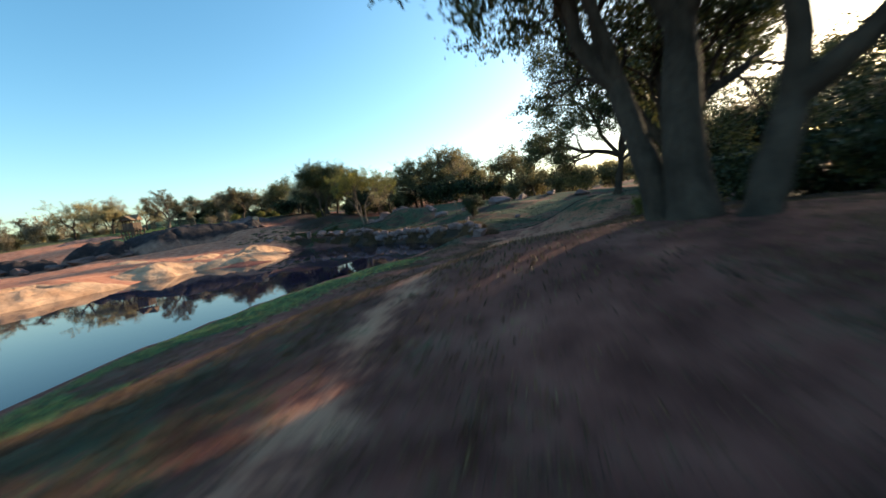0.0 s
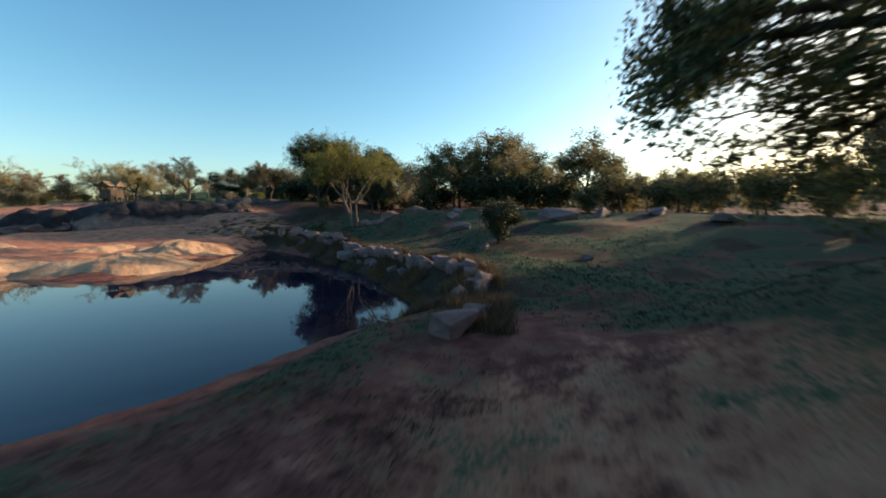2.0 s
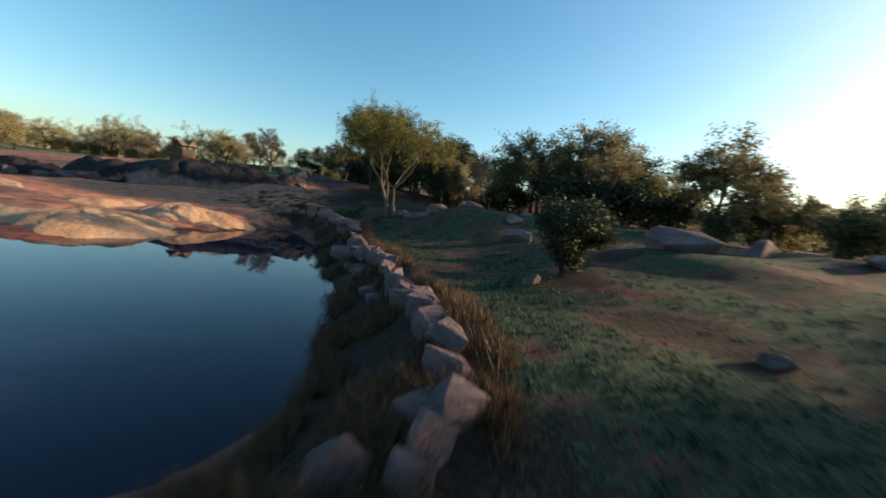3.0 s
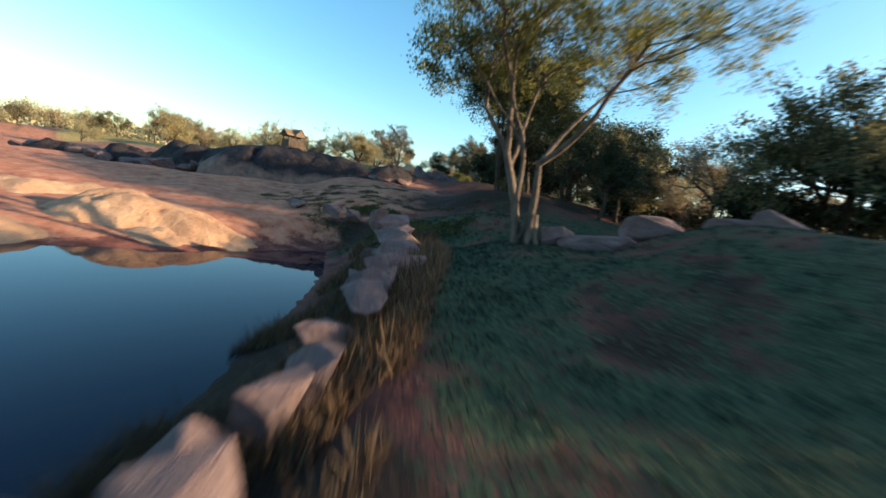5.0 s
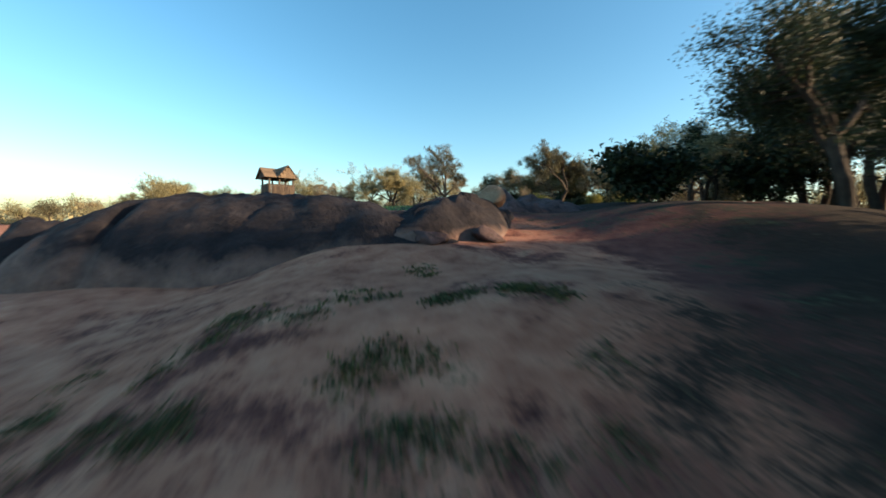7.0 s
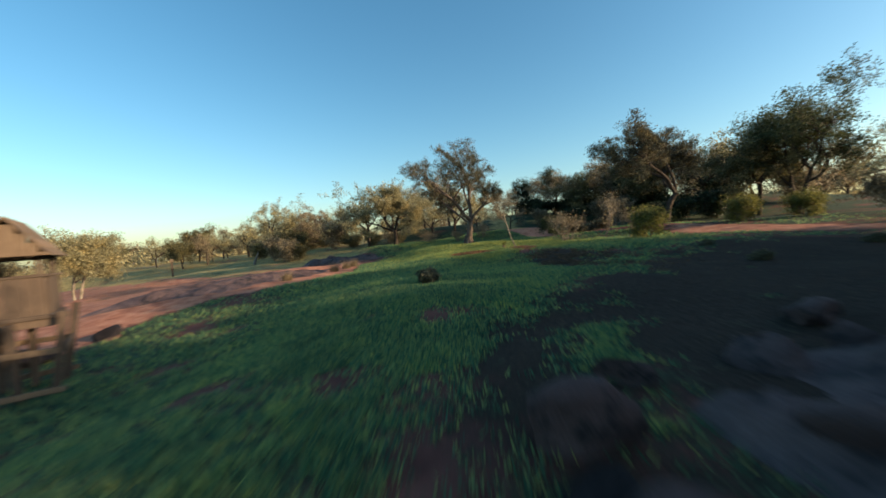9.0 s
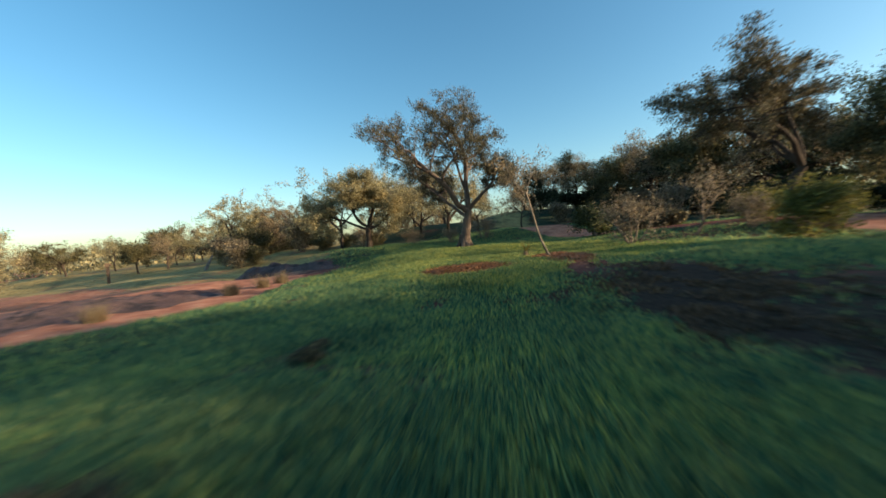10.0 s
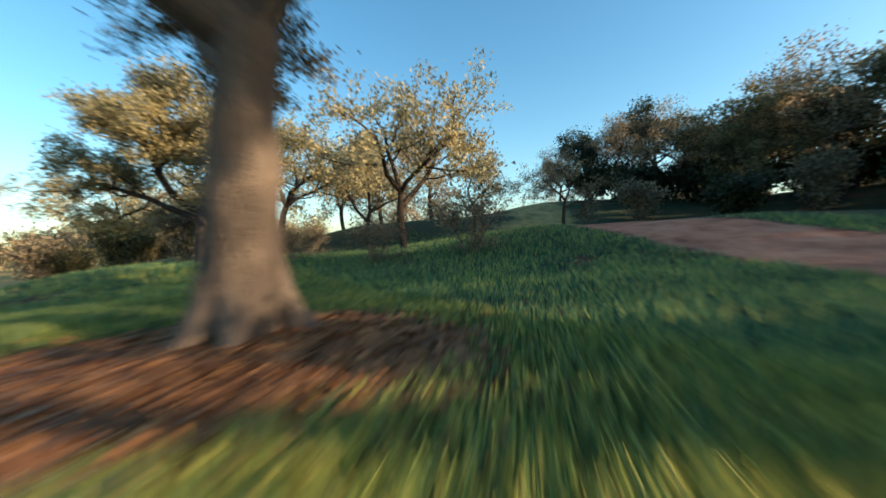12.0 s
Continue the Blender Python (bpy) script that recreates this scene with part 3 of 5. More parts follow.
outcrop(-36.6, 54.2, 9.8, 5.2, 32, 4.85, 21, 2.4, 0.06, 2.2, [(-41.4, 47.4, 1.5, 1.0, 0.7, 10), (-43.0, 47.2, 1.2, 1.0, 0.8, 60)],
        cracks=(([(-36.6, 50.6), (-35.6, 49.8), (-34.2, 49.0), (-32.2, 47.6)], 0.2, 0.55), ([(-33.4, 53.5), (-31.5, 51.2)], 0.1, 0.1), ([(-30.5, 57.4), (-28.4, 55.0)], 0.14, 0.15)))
outcrop(-30.3, 59.0, 3.8, 1.5, 104, 4.62, 33, 2.2, 0.5, 3.7, [(-28.6, 56.4, 0.7, 0.5, 0.4, 30), (-28.4, 58.3, 0.6, 0.45, 0.35, 110)], "brown broken granite ledge at the end of the outcrop")
outcrop(-34.2, 65.8, 5.0, 3.2, 80, 5.3, 22, 2.6, 0.75, 4.7, [(-37.5, 63.6, 0.5, 0.42, 0.4, 30), (-36.5, 63.0, 0.46, 0.4, 0.36, 70), (-37.0, 66.6, 0.6, 0.5, 0.34, 100), (-37.2, 69.0, 0.5, 0.42, 0.3, 60), (-36.2, 64.9, 0.6, 0.5, 0.42, 120), (-37.9, 65.0, 0.35, 0.3, 0.26, 10), (-36.6, 67.8, 0.45, 0.36, 0.34, 150)], "low cracked mauve granite outcrop beside the meadow", mat=M_BLOCK)
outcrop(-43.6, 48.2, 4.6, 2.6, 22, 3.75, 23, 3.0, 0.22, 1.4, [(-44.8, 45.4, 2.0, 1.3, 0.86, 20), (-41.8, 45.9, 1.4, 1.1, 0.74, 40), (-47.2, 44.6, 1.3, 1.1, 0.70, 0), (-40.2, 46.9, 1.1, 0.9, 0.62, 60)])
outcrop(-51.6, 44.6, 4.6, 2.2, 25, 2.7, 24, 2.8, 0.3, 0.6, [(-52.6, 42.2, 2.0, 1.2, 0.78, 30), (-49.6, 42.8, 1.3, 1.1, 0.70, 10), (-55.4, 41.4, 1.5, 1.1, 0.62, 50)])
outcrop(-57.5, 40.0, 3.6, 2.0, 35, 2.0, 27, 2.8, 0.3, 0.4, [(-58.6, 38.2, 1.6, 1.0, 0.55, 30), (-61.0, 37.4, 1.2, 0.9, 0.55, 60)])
outcrop(-70.5, 75.4, 7.5, 1.7, 20, 5.5, 28, 2.8, 0.35, 4.8, [(-72.5, 73.9, 1.3, 0.8, 0.31, 10), (-76.0, 73.0, 1.2, 0.8, 0.31, 40)], "low dark rock ledge at the edge of the meadow", mat=M_BLOCK)
PALE_ROCKS = [stone_mesh("boulder", 100 + i, M_GREY, 10 + i % 5, 0.06) for i in range(12)]


LOW_ROCKS = [stone_mesh("boulder", 140 + i, M_GREY, 14 + i % 5, 0.1) for i in range(8)]


def put_boulder(x, y, size, turn, kind=0, sink=0.3, label="", group="", tilt=0.0, z=None, mesh=None):
    """A boulder whose lower part is buried; size is the half length, width and height."""
    ob = new("boulder", mesh or PALE_ROCKS[kind % len(PALE_ROCKS)])
    base = (ground_z(x, y) if z is None else z) + size[2] * (1 - 2 * sink)
    ob.matrix_world = pose(x, y, base, tilt, tilt * 0.6, turn) @ Matrix.Diagonal((*size, 1))
    return tagged(ob, label or "pale limestone boulder on the grass", "boulder", group)


def build_wall():
    r = random.Random(5)
    points = [Vector(p) for p in WALL]
    lengths = [(b - a).length for a, b in zip(points[:-1], points[1:])]
    total, pos = sum(lengths), 1.3
    while pos < total - 0.3:
        d, seg = pos, 0
        while seg < len(lengths) - 1 and d > lengths[seg]:
            d -= lengths[seg]
            seg += 1
        way = (points[seg + 1] - points[seg]).normalized()
        side = Vector((-way.y, way.x))
        p = points[seg] + way * d + side * r.uniform(-0.12, 0.12)
        if p.x < -12.6:
            break
        grown = 0.95 + 0.12 * min(1.0, max(0.0, (-4.0 - p.x) / 6.0))
        long = r.uniform(0.3, 0.55) * grown
        size = (long, r.uniform(0.26, 0.42) * grown, r.uniform(0.24, 0.4) * grown)
        turn = math.degrees(math.atan2(way.y, way.x)) + r.uniform(-35, 35)
        high = ground_z(p.x - side.x * 0.5, p.y - side.y * 0.5) + r.uniform(0.08, 0.3) + (0.06 if p.x > -8 else 0)
        sunk = r.uniform(0.3, 0.42)
        put_boulder(p.x, p.y, size, turn, r.randrange(12), sunk, "pale limestone boulder of the dry-laid pond wall", "boulders of the pond wall", r.uniform(-16, 16), high - 2 * size[2] * (1 - sunk))
        for k, low in ((0.6, 0.5),):
            if r.random() < 0.22 and pond_side(np.array([p.x + side.x * k]), np.array([p.y + side.y * k]))[0] > -0.4:
                q = p + side * (k + r.uniform(-0.15, 0.15)) + way * r.uniform(-0.3, 0.3)
                s = r.uniform(0.2, 0.34)
                put_boulder(q.x, q.y, (s * r.uniform(1, 1.5), s, s * 0.8), r.uniform(0, 360), r.randrange(12), 0.4, "grey limestone boulder at the pond's edge", "boulders of the pond wall", r.uniform(-20, 20), None, LOW_ROCKS[r.randrange(8)])
        pos += long * r.uniform(1.1, 1.5)


build_wall()
BIG = "large flat-topped pale boulder of the pond wall"
put_boulder(2.25, 25.4, (0.8, 0.5, 0.38), 60, 1, 0.35, BIG, "boulders of the pond wall", 5)
put_boulder(2.3, 29.4, (0.42, 0.32, 0.28), 60, 4, 0.3, BIG, "boulders of the pond wall", 8)
put_boulder(-6.95, 39.75, (0.85, 0.5, 0.36), 42, 2, 0.3, BIG, "boulders of the pond wall", 4, 0.45)
put_boulder(-11.7, 45.2, (0.6, 0.42, 0.46), 48, 4, 0.32, BIG, "boulders of the pond wall", 6)
for x, y, s, t, k in ((-13.6, 46.95, (0.95, 0.56, 0.44), 42, 9), (-14.2, 46.3, (0.34, 0.28, 0.26), 20, 6), (-15.1, 48.0, (0.5, 0.42, 0.4), 70, 0), (-16.4, 48.75, (0.7, 0.58, 0.52), 35, 4),
                      (-18.0, 49.25, (0.46, 0.36, 0.54), 80, 7), (-19.5, 49.0, (0.4, 0.32, 0.4), 20, 3), (-20.75, 48.4, (0.56, 0.42, 0.32), 15, 8), (-22.6, 47.8, (0.5, 0.38, 0.26), 40, 5)):
    put_boulder(x, y, s, t, k, 0.25, "angular pale mauve boulder at the end of the pond wall", "boulders of the pond wall", 7)
ON_DAM = "boulders on the dam"
for x, y, s, t, k in ((-5.65, 51.7, (0.75, 0.5, 0.4), 20, 1), (-0.7, 44.2, (0.9, 0.55, 0.45), 10, 5), (-1.9, 47.7, (0.85, 0.5, 0.34), 80, 3), (5.6, 41.2, (1.3, 0.7, 0.55), 15, 4), (8.6, 43.6, (0.8, 0.6, 0.5), 40, 2),
                      (3.1, 42.6, (0.55, 0.4, 0.35), 30, 6), (1.9, 43.2, (0.4, 0.3, 0.3), 60, 7), (11.5, 43.0, (0.7, 0.5, 0.4), 60, 8), (14.0, 40.0, (0.9, 0.6, 0.4), 20, 9),
                      (-9.0, 49.5, (1.15, 0.65, 0.42), 35, 0), (-8.3, 51.2, (0.9, 0.6, 0.5), 20, 10), (-9.9, 48.9, (0.5, 0.4, 0.42), 70, 5), (-6.6, 53.2, (1.1, 0.7, 0.4), 5, 2), (-2.8, 55.0, (0.8, 0.5, 0.4), 50, 3),
                      (6.0, 33.1, (0.26, 0.2, 0.17), 10, 4), (1.8, 35.6, (0.24, 0.18, 0.26), 10, 8), (12.2, 27.0, (0.7, 0.5, 0.35), 30, 1), (14.5, 28.5, (0.8, 0.5, 0.4), 70, 5)):
    put_boulder(x, y, s, t, k, 0.3, "pale limestone boulder on the grassy dam", ON_DAM, 4, None, LOW_ROCKS[k % 8])
put_boulder(-30.5, 60.3, (0.66, 0.55, 0.46), 20, 0, 0.12, "rounded brown boulder on the outcrop", "", 0, 4.5, boulder_mesh("boulder", 300, M_PINK, 3, 0.06))
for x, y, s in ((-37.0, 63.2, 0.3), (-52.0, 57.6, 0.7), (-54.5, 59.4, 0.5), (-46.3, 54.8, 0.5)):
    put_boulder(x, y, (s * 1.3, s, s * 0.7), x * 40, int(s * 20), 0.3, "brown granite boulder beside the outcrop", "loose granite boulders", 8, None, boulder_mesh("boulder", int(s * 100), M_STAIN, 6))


# ---- trees ----
class Wood:
    """Collects the tubes of limbs and the places of leaves."""

    def __init__(self, seed):
        self.r = random.Random(seed)
        self.verts, self.faces, self.tips = [], [], []

    def tube(self, line, radii, sides):
        start = len(self.verts)
        prev = None
        for i, (p, rad) in enumerate(zip(line, radii)):
            d = (line[min(i + 1, len(line) - 1)] - line[max(i - 1, 0)]).normalized()
            u = d.orthogonal().normalized() if prev is None else (prev - d * prev.dot(d)).normalized()
            prev = u
            w = d.cross(u)
            for k in range(sides):
                a = 2 * math.pi * k / sides
                self.verts.append(p + (u * math.cos(a) + w * math.sin(a)) * rad)
        for i in range(len(line) - 1):
            for k in range(sides):
                a, b = start + i * sides + k, start + i * sides + (k + 1) % sides
                self.faces.append((a, b, b + sides, a + sides))

    def grow(self, p, d, length, radius, level, spec, limbs=None):
        r = self.r
        last = level >= spec["levels"]
        steps = 8 if level == 0 else max(3, 7 - level)
        line, radii, pos, way = [p.copy()], [radius], p.copy(), d.normalized()
        end = radius * (0.75 if level == 0 else (0.5 if level < spec["levels"] else 0.25))
        kids = []
        bend = spec["bend"] * (0.35 if level == 0 else (0.8 if level == 1 else 1.0))
        rise = spec["rise"][min(level, len(spec["rise"]) - 1)]
        for i in range(1, steps + 1):
            way = (way + Vector((r.gauss(0, bend), r.gauss(0, bend), r.gauss(0, bend * 0.7) + rise))).normalized()
            pos = pos + way * length / steps
            line.append(pos.copy())
            f = i / steps
            radii.append((radius + (end - radius) * f) * (1 + (r.uniform(-0.08, 0.1) if level < 2 else 0)))
            if last or (level >= spec["levels"] - 1 and f > 0.4):
                self.tips.append((pos.copy(), way.copy()))
            kids.append((f, pos.copy(), way.copy(), radii[-1]))
        if level == 0:
            radii[0] *= 1.55
            radii[1] *= 1.15
        sides = spec["slim"][min(level, 2)] if "slim" in spec else (12 if level == 0 else (8 if level == 1 else (5 if level == 2 else 3)))
        self.tube(line, radii, sides)
        if last:
            return
        if level == 0 and limbs:
            for f, way2, long, rad in limbs:
                at = min(kids, key=lambda q: abs(q[0] - f))
                self.grow(at[1] - at[2] * 0.1, Vector(way2), long, rad, 1, spec)
            return
        n = spec["kids"][min(level, len(spec["kids"]) - 1)]
        swing = r.uniform(0, 360)
        for k in range(n):
            if level == 0:
                f = 1.0 if k < n - 1 else spec["first"]
            else:
                bare = spec.get("bare", 0.3) if level == 1 else 0.3
                f = bare + (1 - bare) * (k + 1) / n
            at = min(kids, key=lambda q: abs(q[0] - f))
            az = radians(swing + k * (360.0 / n if level == 0 else 137.5) + r.uniform(-25, 25))
            spread = radians(r.uniform(*spec["spread"][min(level, len(spec["spread"]) - 1)]))
            u = at[2].orthogonal().normalized()
            w = at[2].cross(u)
            way2 = at[2] * math.cos(spread) + (u * math.cos(az) + w * math.sin(az)) * math.sin(spread)
            thick = 0.8 if level == 0 else r.uniform(0.5, 0.75)
            self.grow(at[1], way2, length * r.uniform(*spec["shrink"]) * (spec["limb"] if level == 0 else 1), at[3] * thick, level + 1, spec)


def leaf_cloud(tips, seed, per_tip, size, scatter, aspect=0.55, share=0.93):
    r = np.random.RandomState(seed)
    keep = tips[r.rand(len(tips)) < share]
    base = np.repeat(keep, per_tip, axis=0)
    n = len(base)
    c = base + r.normal(0, scatter, (n, 3)) * [1, 1, 0.7]
    a, b = r.normal(0, 1, (n, 3)), r.normal(0, 1, (n, 3))
    a /= np.linalg.norm(a, axis=1, keepdims=True)
    b -= a * (a * b).sum(1, keepdims=True)
    b /= np.linalg.norm(b, axis=1, keepdims=True)
    s = size * r.uniform(0.6, 1.3, (n, 1))
    a, b = a * s, b * s * aspect
    if size >= 0.055:
        return np.stack([c - a, c + a, c + 2 * b], 1).reshape(-1, 3), np.arange(3 * n).reshape(n, 3)
    verts = np.stack([c - a, c - b, c + a, c + b], 1).reshape(-1, 3)
    return verts, np.arange(4 * n).reshape(n, 4)


OAK = dict(levels=4, bend=0.24, rise=(0.03, 0.06, 0.04, 0.0, -0.03), kids=(4, 6, 5, 4), first=0.75, spread=((35, 62), (25, 60), (25, 65), (30, 70)), shrink=(0.48, 0.72), limb=1.7)
FAR = dict(slim=(7, 4, 3), levels=3, bend=0.24, rise=(0.03, 0.06, 0.03, 0.0), kids=(4, 5, 5), first=0.7, spread=((35, 62), (25, 65), (30, 75)), shrink=(0.5, 0.75), limb=1.6)
UPRIGHT = dict(levels=4, bend=0.16, rise=(0.04, 0.12, 0.05, 0.02, 0.0), kids=(4, 6, 5, 4), first=0.6, spread=((14, 32), (25, 55), (25, 60), (30, 70)), shrink=(0.5, 0.72), limb=1.7)
BUSH = dict(slim=(4, 3, 3), levels=2, bend=0.22, rise=(0.03, 0.03, 0.0), kids=(5, 4), first=0.4, spread=((18, 45), (25, 60)), shrink=(0.5, 0.8), limb=1.0)


def tree(name, label, x, y, tall, seed, spec=OAK, trunk=0.26, stem=0.27, leaf=M_OAK, bark=M_BARK, per_tip=10, size=0.06, scatter=0.2, lean=(0, 0), stems=1, limbs=None, ways=None, group="", category="tree", turn=0.0, plan=None, roots=0, keep=0.93):
    """A tree with a trunk that splits into crooked limbs, and a crown of single leaves."""
    k = 1.0
    for attempt in (0, 1):
        w = Wood(seed)
        for at, way, long, rad, arms in plan or ():
            w.grow(Vector(at) + Vector((0, 0, -0.25)), Vector(way), long + 0.25, rad, 0, spec, arms)
        for i in range(0 if plan else stems):
            a = 2.4 + i * 6.28 / stems
            off = Vector((math.cos(a), math.sin(a), 0)) * (trunk * 1.1 / k if stems > 1 else 0)
            way = Vector((lean[0] + off.x * k * 0.9, lean[1] + off.y * k * 0.9, 1)) if not ways else Vector(ways[i])
            w.grow(off + Vector((0, 0, -0.25)), way, tall * stem + 0.25, trunk / k * (0.75 if stems > 1 else 1), 0, spec, limbs)
        tips = np.array([tuple(t[0]) for t in w.tips])
        if limbs or plan:
            break
        if attempt == 0:
            k = tall / max(0.5, np.percentile(tips[:, 2], 99))
    for i in range(roots):
        a, far = i * 6.28 / roots + w.r.uniform(-0.3, 0.3), w.r.uniform(2.0, 3.2) * trunk
        d = Vector((math.cos(a), math.sin(a), 0))
        w.tube([d * trunk * 0.5 + Vector((0, 0, 0.75)), d * trunk * 0.9 + Vector((0, 0, 0.3)), d * trunk * 1.5 + Vector((0, 0, 0.08)), d * far + Vector((0, 0, -0.08))], [trunk * 0.5, trunk * 0.5, trunk * 0.36, trunk * 0.14], 8)
    v = np.array([tuple(p) for p in w.verts]) * k
    root = new(name)
    root.matrix_basis = pose(x, y, ground_z(x, y), 0, 0, turn)
    mesh_object("trunk", v, np.array(w.faces), bark, root)
    if per_tip:
        lv, lf = leaf_cloud(tips * k, seed, per_tip, size, scatter, share=keep)
        mesh_object("crown", lv, lf, leaf, root, smooth=False)
    return tagged(root, label, category, group)


def copies(proto, places):
    for x, y, turn, s in places:
        copy_thing(proto, pose(x, y, ground_z(x, y) - 0.05, 0, 0, turn) @ Matrix.Diagonal((s, s, s * (0.9 + 0.2 * ((x * 7.3 + y) % 1)), 1)))


BANK, DAMTREES, MEADOWTREES, WOODS = "live oaks on the bank", "trees on the dam", "oaks in the meadow", "far woodland trees"
BROAD = dict(OAK, bend=0.25, rise=(0.02, 0.03, 0.03, 0.0, -0.06), kids=(4, 8, 6, 4), shrink=(0.42, 0.62))
tree("oak_tree", "large dark live oak with three trunks from one base", 3.05, 4.75, 8, 1, spec=dict(BROAD, rise=(0.02, 0.06, 0.03, 0.0, -0.04)), per_tip=9, size=0.055, scatter=0.12, group=BANK, plan=(
    ((0.0, 0.1, 0), (-0.2, 0.1, 1), 1.9, 0.18, ((1.0, (-0.75, 0.1, 1.0), 2.6, 0.13), (0.95, (-0.2, 0.8, 1.1), 3.4, 0.1), (1.0, (-0.4, -0.4, 1.2), 3.6, 0.1))),
    ((0.15, -0.25, 0), (-0.03, 0.1, 1), 2.5, 0.24, ((1.0, (-0.3, 0.15, 1.2), 3.8, 0.17), (1.0, (0.5, 0.4, 1.2), 4.0, 0.16), (0.95, (0.2, 1.0, 0.9), 3.8, 0.13), (0.95, (0.3, -0.8, 1), 3.6, 0.12))),
    ((0.35, -0.75, 0), (0.45, 0.12, 0.95), 1.35, 0.19, ((1.0, (0.06, 0.1, 1), 3.8, 0.14), (1.0, (1.0, 0.1, 0.75), 3.4, 0.14), (0.95, (0.5, -0.8, 0.9), 3.4, 0.12)))))
tree("oak_tree", "dark live oak with a single straight trunk", 5.15, 8.4, 8, 71, spec=BROAD, per_tip=10, size=0.055, scatter=0.14, group=BANK, plan=(
    ((0, 0, 0), (0.06, 0.02, 1), 1.7, 0.17, ((1.0, (-0.55, 0.3, 0.9), 3.6, 0.12), (1.0, (0.6, -0.1, 0.8), 3.6, 0.13), (0.95, (0.1, 0.8, 0.8), 3.4, 0.1), (1.0, (0.0, -0.3, 1), 3.6, 0.12)),),))
E, G = Vector((0.87, -0.49, 0)), Vector((0.49, 0.87, 0))
tree("oak_tree", "dark live oak with long crooked low limbs", 9.9, 22.3, 8, 2, spec=dict(BROAD, rise=(0.02, 0.04, 0.04, 0.02, 0.0)), per_tip=26, size=0.056, scatter=0.16, keep=0.95, group=BANK, plan=(
    ((0, 0, 0), (-0.05, 0.05, 1), 2.2, 0.2, ((1.0, tuple(E * -0.95 + G * 0.25 + Vector((0, 0, 0.9))), 4.0, 0.13), (1.0, tuple(E * -0.6 + G * -0.1 + Vector((0, 0, 1.1))), 4.6, 0.13), (0.95, tuple(E * -0.15 + G * 0.4 + Vector((0, 0, 1))), 4.6, 0.13),
                                             (1.0, tuple(E * 0.6 + Vector((0, 0, 0.9))), 4.2, 0.13), (0.9, tuple(E * 0.9 + G * 0.5 + Vector((0, 0, 0.85))), 3.6, 0.1), (0.9, tuple(E * 0.3 + G * -0.7 + Vector((0, 0, 1.0))), 3.2, 0.1))),))
tree("oak_tree", "tall dark live oak behind the bank", 13.4, 21.4, 8.6, 3, spec=BROAD, trunk=0.26, per_tip=6, size=0.07, scatter=0.16, group=BANK)
# limbs of the elm and the meadow oak: height on the trunk, direction, length, thickness
C, D = Vector((0.72, 0.69, 0)), Vector((-0.69, 0.72, 0))


def branch(right, up, deep, axes):
    return tuple(axes[0] * right + axes[1] * deep + Vector((0, 0, up)))


ELM = dict(UPRIGHT, bare=0.74, bend=0.2, rise=(0.02, 0.06, 0.05, 0.02, 0.0), kids=(4, 7, 6, 4), spread=((14, 32), (28, 60), (25, 60), (30, 65)), shrink=(0.42, 0.6))
tree("elm_tree", "leaning multi-limbed elm with yellowing leaves", -10.3, 48.3, 7.2, 4, spec=ELM, trunk=0.17, leaf=M_YELLOW, bark=M_ELM, per_tip=18, size=0.04, scatter=0.1, keep=0.6, group=DAMTREES, roots=5, plan=(
    (branch(-0.08, 0, 0.0, (C, D)), branch(0.06, 1.0, 0.0, (C, D)), 2.1, 0.1, ((1.0, branch(0.85, 1.0, -0.1, (C, D)), 3.2, 0.08), (1.0, branch(0.35, 1.0, 0.3, (C, D)), 3.0, 0.06))),
    (branch(-0.24, 0, 0.1, (C, D)), branch(-0.07, 1.0, 0.05, (C, D)), 2.4, 0.125, ((1.0, branch(0.35, 1.0, -0.1, (C, D)), 3.0, 0.07), (1.0, branch(-0.15, 1.0, 0.3, (C, D)), 3.2, 0.08), (0.9, branch(0.5, 0.9, 0.5, (C, D)), 2.8, 0.06))),
    (branch(-0.34, 0, -0.06, (C, D)), branch(-0.22, 1.0, -0.03, (C, D)), 2.8, 0.07, ((1.0, branch(-0.35, 1.0, -0.1, (C, D)), 2.8, 0.055), (0.9, branch(-0.65, 0.8, 0.2, (C, D)), 2.4, 0.045)))))
tree("cedar_elm", "tall clump of cedar elms with three dark trunks", -18.5, 57.4, 7.8, 5, spec=UPRIGHT, trunk=0.13, stems=3, stem=0.3, bark=M_BARK, per_tip=17, size=0.056, scatter=0.15, group=DAMTREES)
tree("juniper_tree", "dark juniper beside the elm clump", -20.4, 60.4, 4.6, 31, spec=UPRIGHT, trunk=0.14, stem=0.12, leaf=M_DARK, per_tip=20, size=0.055, scatter=0.18, group=DAMTREES)
A, B = Vector((0.57, 0.82, 0)), Vector((-0.82, 0.57, 0))


def limb(right, up, deep):
    return branch(right, up, deep, (A, B))


